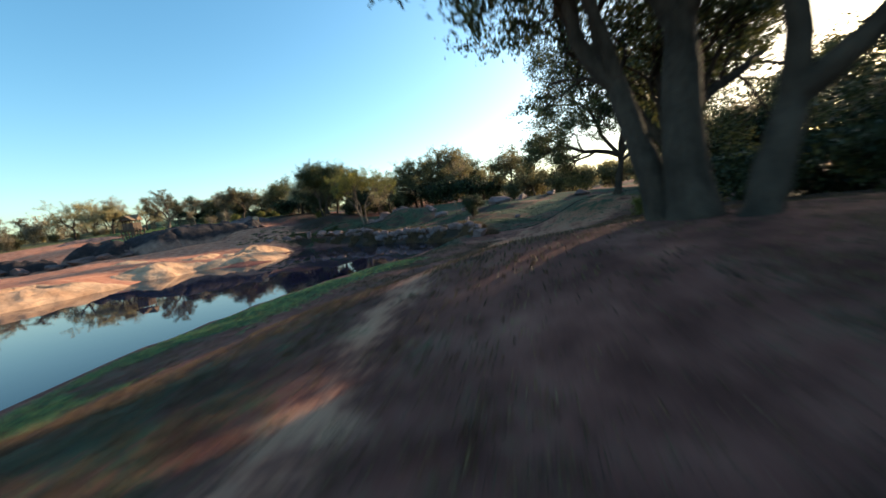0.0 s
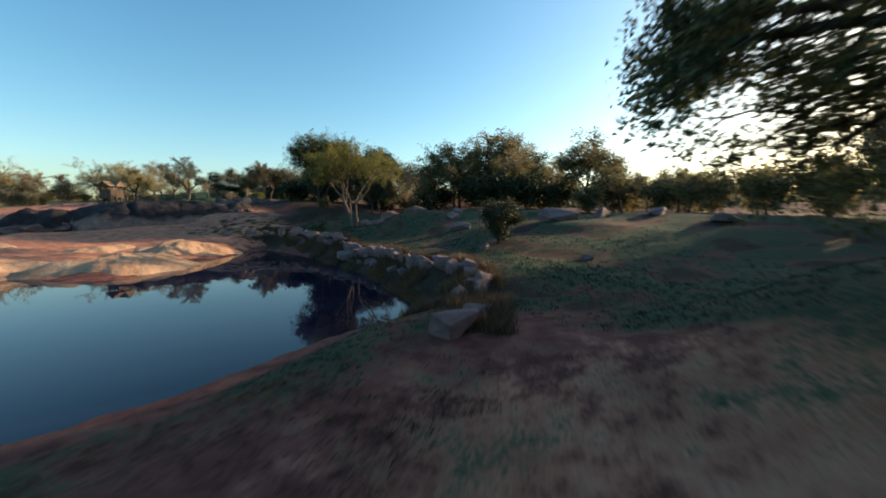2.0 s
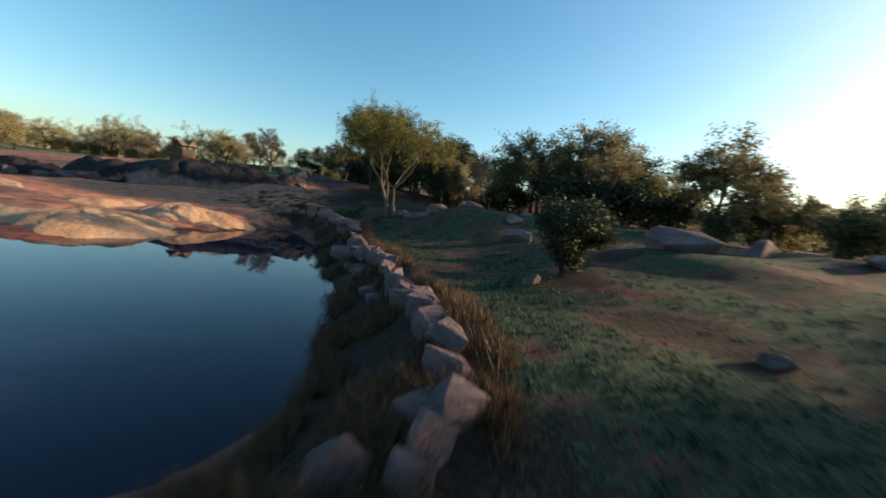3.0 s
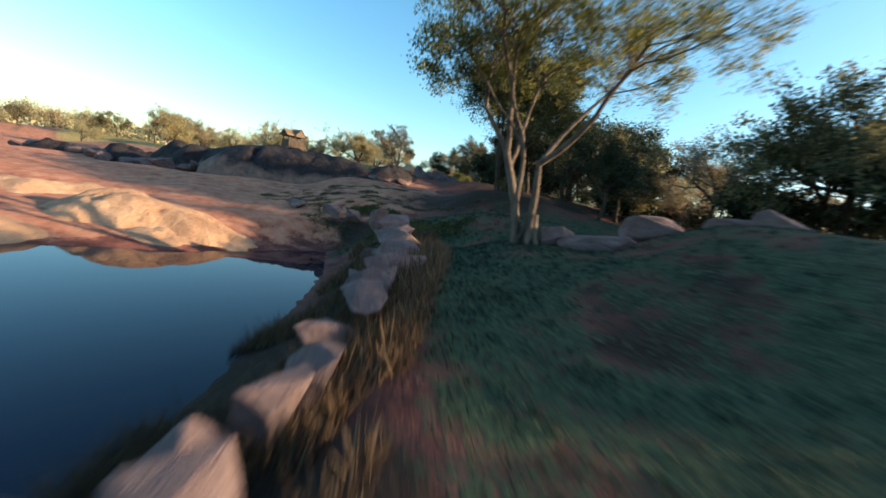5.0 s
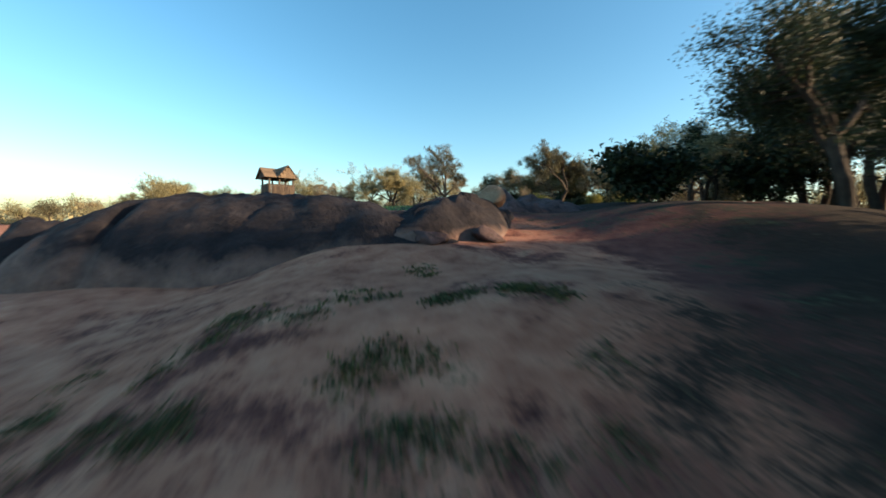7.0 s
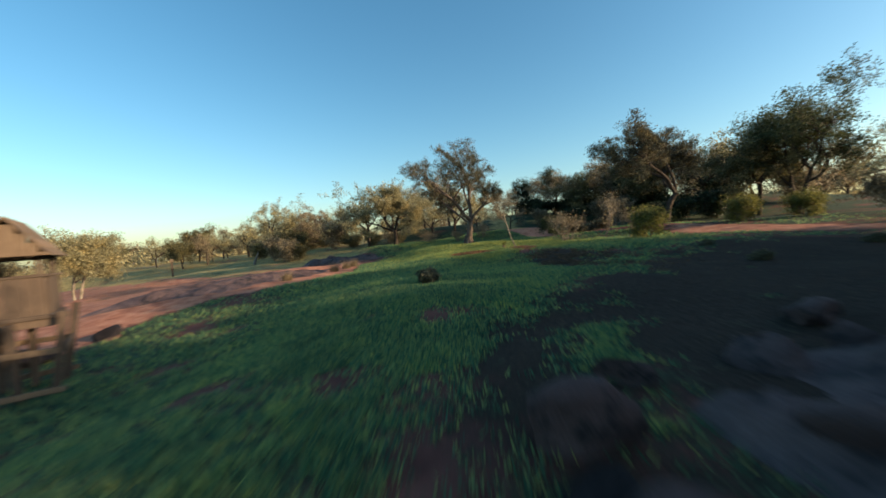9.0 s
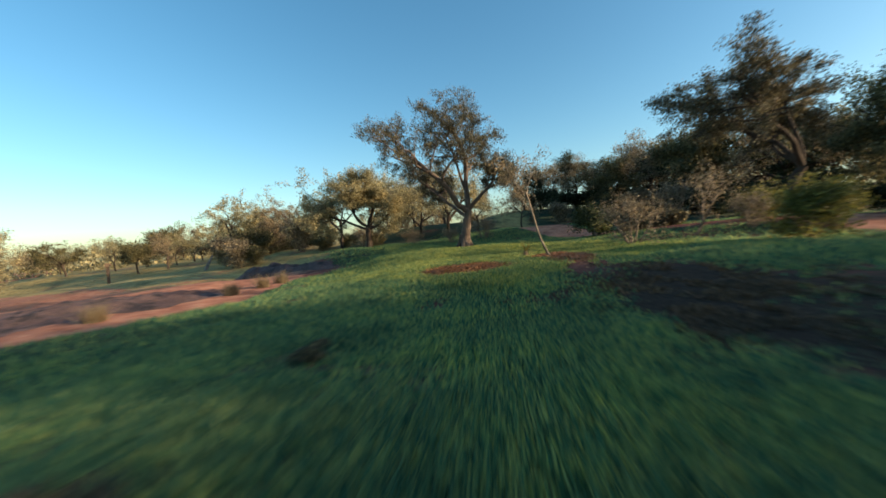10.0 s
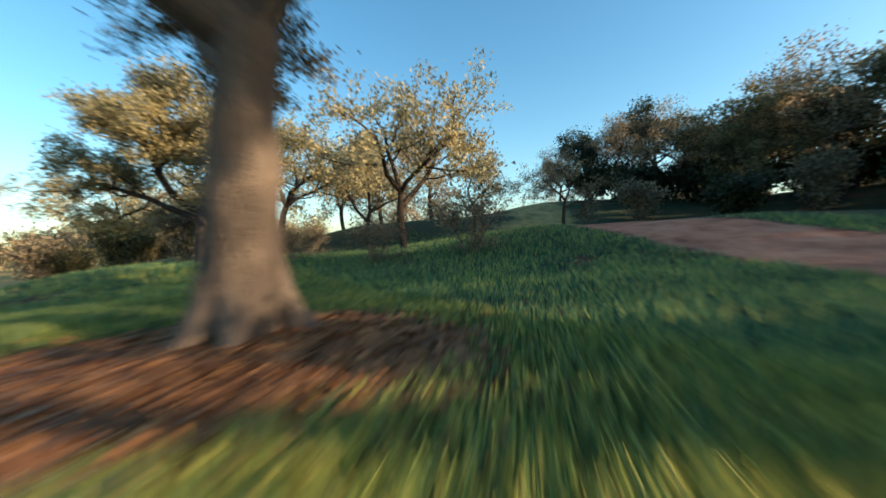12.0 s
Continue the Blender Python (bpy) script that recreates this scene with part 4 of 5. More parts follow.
OLD = dict(OAK, bare=0.5, bend=0.34, kids=(4, 8, 6, 5), rise=(0.03, 0.03, 0.05, 0.03, 0.0), shrink=(0.36, 0.52))
tree("oak_tree", "old live oak with a thick grey trunk and clumped crown", -60.3, 81.75, 8.4, 6, spec=dict(OLD, bend=0.25), trunk=0.27, stem=0.25, per_tip=22, size=0.038, scatter=0.11, keep=0.72, leaf=M_TWIG, bark=M_ELM, group=MEADOWTREES, lean=tuple((A * 0.2)[:2]),
     roots=6, limbs=((0.95, limb(-0.95, 0.55, -0.15), 4.7, 0.17), (1.0, limb(-0.4, 1.0, 0.05), 4.7, 0.16), (1.0, limb(-0.02, 1.0, 0.35), 4.2, 0.09), (1.0, limb(0.8, 0.6, 0.0), 2.6, 0.12), (0.85, limb(-0.6, 0.5, 0.8), 3.8, 0.11)))
tree("oak_tree", "spreading live oak with dark crooked limbs and olive leaves", -72.5, 81.7, 7.2, 7, spec=dict(OLD, bare=0.35), trunk=0.24, stem=0.26, per_tip=17, size=0.056, scatter=0.17, keep=0.75, leaf=M_OLIVE, group=MEADOWTREES,
     limbs=((0.9, limb(-1.0, 0.3, -0.1), 3.9, 0.11), (1.0, limb(-0.6, 0.8, 0.2), 3.2, 0.13), (1.0, limb(0.1, 1.0, 0.0), 3.0, 0.12), (1.0, limb(0.75, 0.7, 0.2), 3.2, 0.12), (0.9, limb(0.9, 0.4, -0.3), 2.9, 0.1)))
tree("oak_tree", "bare grey two-limbed oak past the meadow", -98.4, 83.8, 8.4, 15, spec=OLD, trunk=0.26, stem=0.14, per_tip=14, size=0.07, scatter=0.2, keep=0.5, leaf=M_TAN, bark=M_ELM, group=MEADOWTREES,
     limbs=((1.0, limb(-0.8, 0.9, 0.1), 5.0, 0.17), (1.0, limb(0.35, 1.0, 0.0), 5.0, 0.17), (0.9, limb(0.9, 0.6, 0.2), 4.0, 0.12), (0.9, limb(-1.0, 0.45, -0.2), 3.6, 0.1)))
tree("oak_tree", "olive-leaved oak with two pale forked trunks", -91, 53.6, 6.8, 16, spec=FAR, trunk=0.2, stems=2, stem=0.3, per_tip=34, size=0.09, scatter=0.32, leaf=M_OLIVE, bark=M_PALE, group=MEADOWTREES)
tree("oak_tree", "tall oak with crooked grey limbs and dull leaves", -48.6, 90.5, 8.8, 8, spec=dict(OLD, bare=0.55), trunk=0.22, stem=0.26, per_tip=20, size=0.055, scatter=0.14, keep=0.65, leaf=M_TWIG, group=MEADOWTREES,
     limbs=((1.0, limb(-0.75, 0.9, 0.0), 4.4, 0.13), (1.0, limb(-0.25, 1.0, 0.2), 5.0, 0.13), (1.0, limb(0.4, 1.0, -0.2), 3.6, 0.11), (0.95, limb(-0.4, 0.8, 0.7), 3.8, 0.1)))
tree("oak_tree", "broad live oak with two trunks and olive leaves", -43.8, 102.5, 9.6, 14, trunk=0.22, stems=2, stem=0.25, per_tip=11, size=0.08, group=MEADOWTREES)
far_a = tree("oak_tree", "far live oak with olive-brown crown", -4.5, 68.0, 8.0, 9, FAR, per_tip=40, size=0.106, scatter=0.3, keep=0.8, leaf=M_WOODS, trunk=0.24, stem=0.22, group=WOODS)
far_b = tree("oak_tree", "far oak with tan winter crown", 3.0, 68.5, 8.4, 10, FAR, per_tip=34, size=0.085, scatter=0.28, keep=0.6, leaf=M_TAN, trunk=0.22, stem=0.22, group=WOODS)
far_c = tree("oak_tree", "far rounded dark green oak", 10.5, 61.0, 7.4, 11, FAR, per_tip=38, size=0.112, scatter=0.33, keep=0.8, leaf=M_WOODS, trunk=0.22, stem=0.15, group=WOODS)
tree("juniper_tree", "dark juniper beside the sandy slope", -22.2, 66.0, 5.8, 17, FAR, per_tip=36, size=0.06, scatter=0.3, leaf=M_DARK, trunk=0.2, stem=0.14, group=DAMTREES)
far_d = tree("juniper_tree", "dark juniper with a dense crown", -22.0, 71.5, 7.2, 12, FAR, per_tip=32, size=0.1, scatter=0.3, keep=0.7, leaf=M_DARK, trunk=0.2, stem=0.14, group=WOODS)
far_e = tree("elm_tree", "far elm with olive leaves", -70.0, 88.0, 6.5, 13, FAR, per_tip=30, size=0.07, scatter=0.2, keep=0.7, leaf=M_OLIVE, trunk=0.16, stem=0.13, group=WOODS)
copies(far_a, [(-2.4, 71.5, 80, 1.15), (4.0, 72.5, 200, 1.1), (24, 42.5, 200, 0.8), (28, 46, 10, 0.9), (29.5, 40, 120, 0.95), (-47, 105, 40, 0.85), (24, 36, 90, 0.8), (30, 50, 150, 0.8), (17, 53, 40, 0.45), (23, 53.5, 220, 0.5), (13, 57.5, 300, 0.58), (24, 3, 20, 0.8), (31, 12, 90, 0.9), (-66, 106, 70, 0.7)])
copies(far_b, [(-10.2, 69.0, 30, 0.78), (-68.9, 95.8, 0, 0.4), (-31.8, 85.2, 60, 0.78), (-72.0, 105.0, 145, 0.6), (-68.5, 106.6, 30, 0.7), (-66.9, 110.8, 160, 0.65), (-13.2, 73.5, 0, 0.45), (-52, 108, 60, 0.9), (-85, 94, 80, 0.75), (21, 31, 10, 0.9), (-72, 93, 200, 0.45), (-37, 106, 120, 0.9), (26, -6, 70, 1.0), (-62, 107, 20, 0.9), (-84, 98, 50, 0.88), (-78, 106.6, 10, 0.5)])
copies(far_c, [(1.5, 66.5, 70, 0.8), (21.5, 38, 90, 0.9), (6.5, 68, 40, 0.75), (-15.3, 66.8, 60, 0.68), (-19.5, 76, 10, 0.9), (22, 23, 30, 0.9), (18, 58, 200, 0.62), (-68, 116, 80, 0.9), (27, 5, 10, 1.0), (-14, 86, 100, 0.9), (-58, 106, 110, 1.0)])
copies(far_d, [(-74.9, 106.1, 45, 0.75), (-71.4, 107.8, 130, 0.85), (-70.0, 113.3, 260, 0.8), (-62, 110, 20, 0.8), (-57, 109, 120, 0.85), (-50, 110, 220, 0.9), (28, 36, 70, 0.7), (-29, 76.5, 75, 0.6), (-25, 79, 10, 1.2), (-21.5, 84, 150, 1.4), (-23, 91.5, 60, 1.4), (-29.3, 87.2, 20, 0.9), (-26, 89.5, 200, 1.4), (-27, 83, 110, 0.75), (25, 15, 90, 0.9), (24, 28, 200, 0.9), (-64, 118, 10, 0.9), (-23.5, 75, 80, 1.2)])
copies(far_e, [(-80.5, 86, 60, 1.3), (-27.5, 73, 140, 0.6), (-31, 80.2, 30, 0.85), (-34.5, 90.0, 250, 1.0), (-83, 83.6, 170, 1.2), (-76.5, 89.5, 120, 0.9), (-103.8, 76.3, 20, 1.45), (-110, 80, 290, 1.3), (-16, 75, 50, 0.9), (-88, 92, 90, 1.1)])
copies(far_d, [(-5.4, 70.5, 20, 1.2), (1.5, 72.0, 130, 1.2), (-13.8, 60.2, 200, 0.58), (15, 11, 40, 0.8), (18.5, 14, 160, 0.9), (20, 8, 250, 1.0), (14.5, 6, 300, 0.7), (17, 1, 20, 0.9)])
copies(far_c, [(-128.9, 64.3, 30, 0.8), (-150, 68.5, 200, 1.15)])
copies(far_b, [(-128.6, 68.6, 80, 0.7), (-146, 73.5, 10, 0.9)])
copies(far_a, [(-150, 52, 60, 0.9)])
copies(far_e, [(-124, 44, 100, 0.9), (-140, 78, 10, 1.45), (-126, 81, 20, 1.2), (-118, 86, 200, 1.3), (-134, 70, 70, 0.9), (-112, 88, 300, 1.2), (-146, 60, 130, 1.1)])
WIDE = dict(FAR, levels=2, kids=(6, 6), slim=(5, 3, 3), bend=0.28, limb=2.4, spread=((25, 78), (30, 75)))
protos = [tree("oak_tree", "distant oak of the woodland edge with olive crown", -150, 80, 7.0, 60, WIDE, 0.18, 0.1, M_OLIVE, per_tip=18, size=0.18, scatter=0.6, group=WOODS),
          tree("oak_tree", "distant tan-crowned tree of the woodland edge", -150, 95, 6.5, 61, WIDE, 0.18, 0.11, M_TAN, per_tip=15, size=0.17, scatter=0.55, group=WOODS),
          tree("elm_tree", "distant grey-brown tree of the woodland edge", -150, 65, 6.0, 62, WIDE, 0.16, 0.1, M_TWIG, per_tip=15, size=0.17, scatter=0.55, group=WOODS)]
r = random.Random(77)
for i in range(140):
    a = radians(-150 + 250 * i / 140 + r.uniform(-1.5, 1.5))
    d = r.uniform(115, 190) if a < radians(-55) else (r.uniform(88, 150) if a < radians(-20) else r.uniform(70, 120))
    x, y = -45 + d * math.sin(a), 52 + d * math.cos(a)
    if along(ROAD, np.array([x]), np.array([y]))[0] > 4 and math.hypot(x + 3, y - 30) > 26 and not (x > 10 and 25 < y < 75):
        copies(protos[i * 7 % 3], [(x, y, r.uniform(0, 360), r.uniform(0.55, 1.35) * (0.7 if radians(0) < a < radians(75) else 1))])


def distant_woods():
    """The closed edge of the woodland far off, past the single trees."""
    r = np.random.RandomState(9)
    n = 42000
    a = np.radians(r.uniform(-150, 110, n))
    d = np.where(a < np.radians(-55), r.uniform(135, 225, n), np.where(a < np.radians(-15), r.uniform(98, 185, n), r.uniform(88, 120, n)))
    x, y = -45 + d * np.sin(a), 52 + d * np.cos(a)
    top = 4.4 + 1.6 * wave(x, y, 31, 22, 3) + 1.0 * wave(x, y, 32, 6, 2)
    top = top * (0.45 + 0.75 * smooth(120, 185, d)) * np.where(wave(x, y, 33, 30, 2) > -0.3, 1, 0.3)
    c = np.stack([x, y, height(x, y) + r.uniform(0, 1, n) ** 0.7 * np.clip(top, 0.6, 7)], -1)
    u, v = r.normal(0, 1, (n, 3)), r.normal(0, 1, (n, 3))
    u /= np.linalg.norm(u, axis=1, keepdims=True)
    v -= u * (u * v).sum(1, keepdims=True)
    v /= np.linalg.norm(v, axis=1, keepdims=True)
    k = r.uniform(0.35, 0.8, (n, 1))
    u, v = u * k, v * k * 0.7
    verts = np.stack([c - u, c - v, c + u, c + v], 1).reshape(-1, 3)
    ob = mesh_object("distant_woods", verts, np.arange(4 * n).reshape(n, 4), M_OLIVE, smooth=False)
    return tagged(ob, "distant olive-brown woodland edge along the horizon", "woods", kind="stuff")


distant_woods()


# ---- shrubs and saplings ----
def shrub(label, x, y, tall, seed, leaf=M_TAN, per_tip=9, size=0.04, scatter=0.12, stems=6, group="shrubs", name="shrub", bark=M_PALE, spec=BUSH):
    return tree(name, label, x, y, tall, seed, spec, 0.018 * tall + 0.008, 0.55, leaf, bark, per_tip, size, scatter, stems=stems, group=group, category="shrub",
                ways=[(0.45 * math.cos(i * 2.4 + seed), 0.45 * math.sin(i * 2.4 + seed), 1) for i in range(stems)])


THICKET = dict(BUSH, levels=1, kids=(6,), slim=(3, 3, 3))
EDGE = "shrubs at the meadow's edge"
tan_a = shrub("tan leafless-looking shrub with many stems", -51.1, 82.2, 1.9, 41, M_TAN, 3, group=EDGE, stems=7)
yel_a = shrub("yellow-green bushy shrub beside the meadow", -46.4, 83.3, 1.6, 42, M_YELLOW, 9, 0.055, 0.17, group=EDGE, stems=7)
shrub("slim tan sapling shrub with a bare stem", -50.1, 85.1, 2.7, 43, M_TAN, 5, 0.04, 0.14, 2, EDGE)
low_a = shrub("low dark green bush in the grass", -45.6, 67.7, 0.34, 44, M_TWIG, 6, 0.056, 0.07, 6, EDGE)
# Added shrub, out of view at the walk's end, to shade the grass there.
shrub("dense dark green shrub added at the meadow's edge to shade the grass", -55.0, 86.0, 1.5, 48, M_OAK, 9, 0.055, 0.15, 6, EDGE)
dark_a = shrub("dark green undergrowth brush in the woods", -30.0, 72.5, 2.0, 45, M_DARK, 20, 0.115, 0.27, 4, "undergrowth", spec=THICKET)
olive_a = shrub("olive-brown undergrowth brush beneath the far oaks", 10, 58, 2.4, 47, M_WOODS, 24, 0.09, 0.28, 4, "undergrowth", spec=THICKET)
brown_a = shrub("brown leafless undergrowth brush in the woods", -62.0, 104.0, 2.4, 46, M_TAN, 22, 0.085, 0.28, 4, "undergrowth", spec=THICKET)
copies(tan_a, [(-48.6, 86.0, 50, 0.8), (-66.5, 85.5, 80, 0.7), (-69.0, 84.0, 10, 0.6), (-71.5, 85.0, 200, 0.7), (-56.5, 98.0, 90, 1.5), (-76.0, 83.0, 30, 1.0), (-64.5, 87.0, 140, 0.9)])
copies(yel_a, [(-49.0, 88.0, 70, 0.8), (-44.0, 90.0, 20, 0.9), (-41.5, 92.0, 130, 1.0), (12.6, 24.2, 60, 0.8), (9.0, 13.5, 40, 0.6), (-20.0, 60.5, 200, 0.8)])
copies(yel_a, [(5.2, 9.9, 20, 0.3)])
copies(dark_a, [(11, 11.4, 20, 0.8), (12.6, 12.4, 140, 0.9), (14.2, 13.8, 250, 1.0), (8.4, 9.8, 80, 0.5), (16.0, 14.6, 10, 1.1), (8.6, 3.0, 60, 0.7), (9.4, 0.8, 10, 0.8), (9.0, 7.6, 200, 0.7), (11.2, 3.4, 130, 0.9), (10.8, 8.2, 300, 0.8), (16, 2.5, 90, 1.2), (12, -2.5, 20, 1.1), (15, 8, 250, 1.2), (20, 11, 40, 1.3), (10, 5.5, 10, 0.9), (12.5, 9, 80, 1.0), (9.5, 12, 150, 0.8), (14, 5, 200, 1.1), (15.5, 11, 30, 1.1), (12, 14.5, 300, 0.9), (17, 16, 60, 1.2), (13, 1, 110, 1.0), (18, 7, 20, 1.3)])
copies(low_a, [(-48.2, 69.5, 70, 0.5), (-48.7, 69.8, 10, 0.4), (-39.4, 75.6, 40, 0.7), (-41.8, 78.4, 100, 0.6), (-37.5, 80.0, 10, 0.8)])
for i in range(46):
    a = r.uniform(0, 1)
    x, y = (r.uniform(18, 32), r.uniform(-2, 46)) if i < 16 else ((r.uniform(-72, -34), r.uniform(100, 116)) if i < 32 else (r.uniform(-34, 14), r.uniform(68, 84)))
    copies(dark_a if i % 3 else brown_a, [(x, y, r.uniform(0, 360), r.uniform(0.8, 1.6))])
copies(dark_a, [(0.5, 62.0, 20, 1.7), (4.5, 63.0, 90, 1.7), (-1.8, 64.0, 200, 1.6), (7.5, 62.5, 140, 1.5), (-7.5, 66.5, 60, 1.5)])
copies(olive_a, [(13, 60, 70, 1.4), (16, 56.5, 130, 1.3), (19, 54, 200, 1.4), (22, 52, 20, 1.4), (25, 50, 80, 1.5), (15, 63, 150, 1.6), (20, 60, 220, 1.6), (28, 54, 300, 1.6)])
copies(dark_a, [(-73.0, 103.5, 290, 1.10), (-70.6, 103.6, 340, 1.15), (-69.2, 105.6, 40, 1.00), (-67.3, 106.6, 100, 1.20), (-66.0, 108.5, 160, 1.05), (-64.0, 109.6, 230, 1.05), (-62.0, 110.8, 310, 1.20), (-60.6, 112.9, 20, 1.20)])
copies(low_a, [(-53.7, 87.2, 10, 2.0), (-52.9, 89.2, 70, 2.2)])
for i in range(34):
    x = r.uniform(-148, -86)
    copies(olive_a if i % 2 else brown_a, [(x, 79 - 0.12 * (x + 86) + r.uniform(-7, 5), r.uniform(0, 360), r.uniform(0.7, 1.5))])
for i in range(11):
    copies(olive_a, [(-75.5 - i * 2.3 + r.uniform(-1, 1), 84.0 + r.uniform(-1.5, 3) - 0.2 * i, r.uniform(0, 360), r.uniform(0.4, 0.75))])
tree("juniper_bush", "dark green juniper bush on the dam slope", 2.4, 36.4, 1.9, 51, BUSH, 0.05, 0.5, M_DARK, M_BARK, 70, 0.034, 0.14, stems=5, group="shrubs on the dam", category="shrub")
tree("sapling", "thin leaning sapling with pale bark and dry leaves", -51.55, 78.15, 3.1, 52, dict(BUSH, bend=0.2, kids=(5, 5)), 0.036, 0.72, M_TAN, M_PALE, 30, 0.03, 0.13, group="saplings", limbs=((0.75, limb(-0.6, 1, 0.3), 1.0, 0.02), (1.0, limb(-0.7, 0.9, 0), 1.1, 0.03), (1.0, limb(0.1, 1, 0.2), 1.0, 0.02), (0.9, limb(-0.8, 0.7, -0.3), 0.9, 0.02)), lean=tuple((A * -0.38)[:2]))


def blade_mesh(name, long, wide, droop, mat):
    """A stiff, tapering leaf with a folded middle, bent over by its weight."""
    verts, faces = [], []
    for i in range(6):
        f = i / 5
        w = wide * (1 - f ** 2.2) + 0.002
        x, z = long * f, -droop * long * f * f
        verts += [(x, -w, z + 0.3 * w), (x, 0, z), (x, w, z + 0.3 * w)]
    for i in range(5):
        for k in (0, 1):
            a = i * 3 + k
            faces.append((a, a + 1, a + 4, a + 3))
    me = bpy.data.meshes.new(name)
    me.from_pydata(verts, [], faces)
    me.materials.append(mat)
    return me


def yucca(x, y, tall):
    root = new("yucca")
    root.matrix_basis = pose(x, y, ground_z(x, y)) @ Matrix.Diagonal((tall, tall, tall, 1))
    w = Wood(3)
    w.tube([Vector((0, 0, -0.1)), Vector((0.01, 0, 0.15)), Vector((0.02, 0.01, 0.3)), Vector((0.02, 0.01, 0.42))], [0.12, 0.1, 0.09, 0.05], 8)
    mesh_object("stem", w.verts, w.faces, M_PALE, root)
    green, dry = blade_mesh("leaf", 0.62, 0.024, 0.12, M_YELLOW), blade_mesh("dry_leaf", 0.55, 0.02, 0.35, M_STRAW)
    r = random.Random(12)
    for i in range(64):
        ob = new("leaf" if i < 38 else "dry_leaf", green if i < 38 else dry)
        ob.parent = root
        up = r.uniform(15, 82) if i < 38 else r.uniform(-42, 12)
        ob.matrix_basis = pose(0.02, 0.01, 0.34 if i < 38 else r.uniform(0.2, 0.38), 0, 0, i * 137.5) @ pose(0.03, 0, 0, 0, -up, 0)
    return tagged(root, "spiky yucca with green leaves above a pale dry skirt", "yucca")


yucca(-52.35, 77.8, 0.62)


# ---- lookout hut ----
def build_lookout():
    hut = new("lookout_hut")
    hut.matrix_basis = pose(-48.5, 58.2, 3.82, 0, 0, 92)
    h, floor, rail, eave = 0.82, 1.72, 2.62, 3.06
    for sy in (-1, 1):
        for sx in (-1, 1):
            part("leg", board((0.15, 0.15, 2.0), (sx * (h + 0.12), sy * (h + 0.12), 0.84), (-sy * 7, sx * 9, 0)), M_WOOD, hut)
            part("post", board((0.1, 0.1, eave - floor), (sx * (h - 0.06), sy * (h - 0.06), (eave + floor) / 2)), M_WOOD, hut)
        for x in (-0.3, 0.25):
            part("leg", board((0.16, 0.14, 1.75), (x, sy * (h + 0.08), 0.78), (-sy * 7, 0, 0)), M_WOOD, hut)
        part("post", board((0.1, 0.09, eave - rail), (-0.12, sy * (h - 0.06), (eave + rail) / 2)), M_WOOD, hut)
        part("joist", board((2 * h + 0.3, 0.07, 0.17), (0, sy * (h + 0.02), floor - 0.13)), M_WOOD, hut)
        part("brace", board((2 * h + 0.3, 0.06, 0.13), (0, sy * (h + 0.2), 1.0), (0, 2, 0)), M_ROOF, hut)
        part("sill_board", board((1.25, 0.07, 0.12), (0.4, sy * (h + 0.3), 0.14)), M_ROOF, hut)
    part("platform", board((2 * h + 0.2, 2 * h + 0.2, 0.09), (0, 0, floor)), M_WOOD, hut)
    for sx in (-1, 1):
        part("joist", board((0.07, 2 * h + 0.1, 0.17), (sx * (h + 0.02), 0, floor - 0.13)), M_WOOD, hut)
        part("brace", board((0.06, 2 * h + 0.2, 0.13), (sx * (h + 0.16), 0, 0.95), (3, 0, 0)), M_WOOD, hut)
    part("hanging_box", board((0.5, 0.5, 0.55), (-0.4, -0.35, floor - 0.45)), M_WOOD, hut)
    rails = {}
    for s in (-1, 1):
        rails[0, s] = part("handrail", board((2 * h + 0.2, 0.12, 0.05), (0, s * h, rail)), M_WOOD, hut)
        rails[1, s] = part("handrail", board((0.12, 2 * h - 0.1, 0.05), (s * h, 0, rail)), M_WOOD, hut)
    n = 10
    for i in range(n):
        c = -h + (i + 0.5) * 2 * h / n
        tall = rail - floor + 0.04 * (i % 3) - 0.1 * (i % 5 == 3)
        for s in (-1, 1):
            part("plank", board((2 * h / n - 0.012, 0.03, tall), (c, s * (h + 0.02), rail - tall / 2 - 0.03)), M_WOOD, rails[0, s])
            part("plank", board((0.03, 2 * h / n - 0.012, tall), (s * (h + 0.02), c, rail - tall / 2 - 0.03)), M_WOOD, rails[1, s])
    for s in (-1, 1):
        part("wall_plate", board((2 * h + 0.1, 0.1, 0.12), (0, s * (h - 0.06), eave)), M_WOOD, hut)
        part("wall_plate", board((0.1, 2 * h - 0.3, 0.12), (s * (h - 0.06), 0, eave)), M_WOOD, hut)
    # a low ridge along the front, and a taller boarded gable that crosses it
    rise, run = 0.66, h + 0.22
    pitch, slope = math.degrees(math.atan2(rise, run)), math.hypot(rise, run)
    for side in (-1, 1):
        for i in range(6):
            f = (i + 0.5) / 6
            part("roof_board", board((1.5, slope / 6 + 0.03, 0.03), (-0.4, side * run * (1 - f), eave + rise * f + 0.014 * (i % 2)), (-side * pitch, 0, 0)), M_ROOF, hut)
    for i in range(8):
        y = -0.77 + i * 0.22
        tall = max(0.06, 0.6 * (1 - abs(y) / 0.98))
        part("gable_board", board((0.025, 0.21, tall), (-1.0, y, eave + tall / 2)), M_WOOD, hut)
    rise, run, mid = 0.84, 0.66, 0.34
    pitch, slope = math.degrees(math.atan2(rise, run)), math.hypot(rise, run)
    for side in (-1, 1):
        for i in range(5):
            f = (i + 0.5) / 5
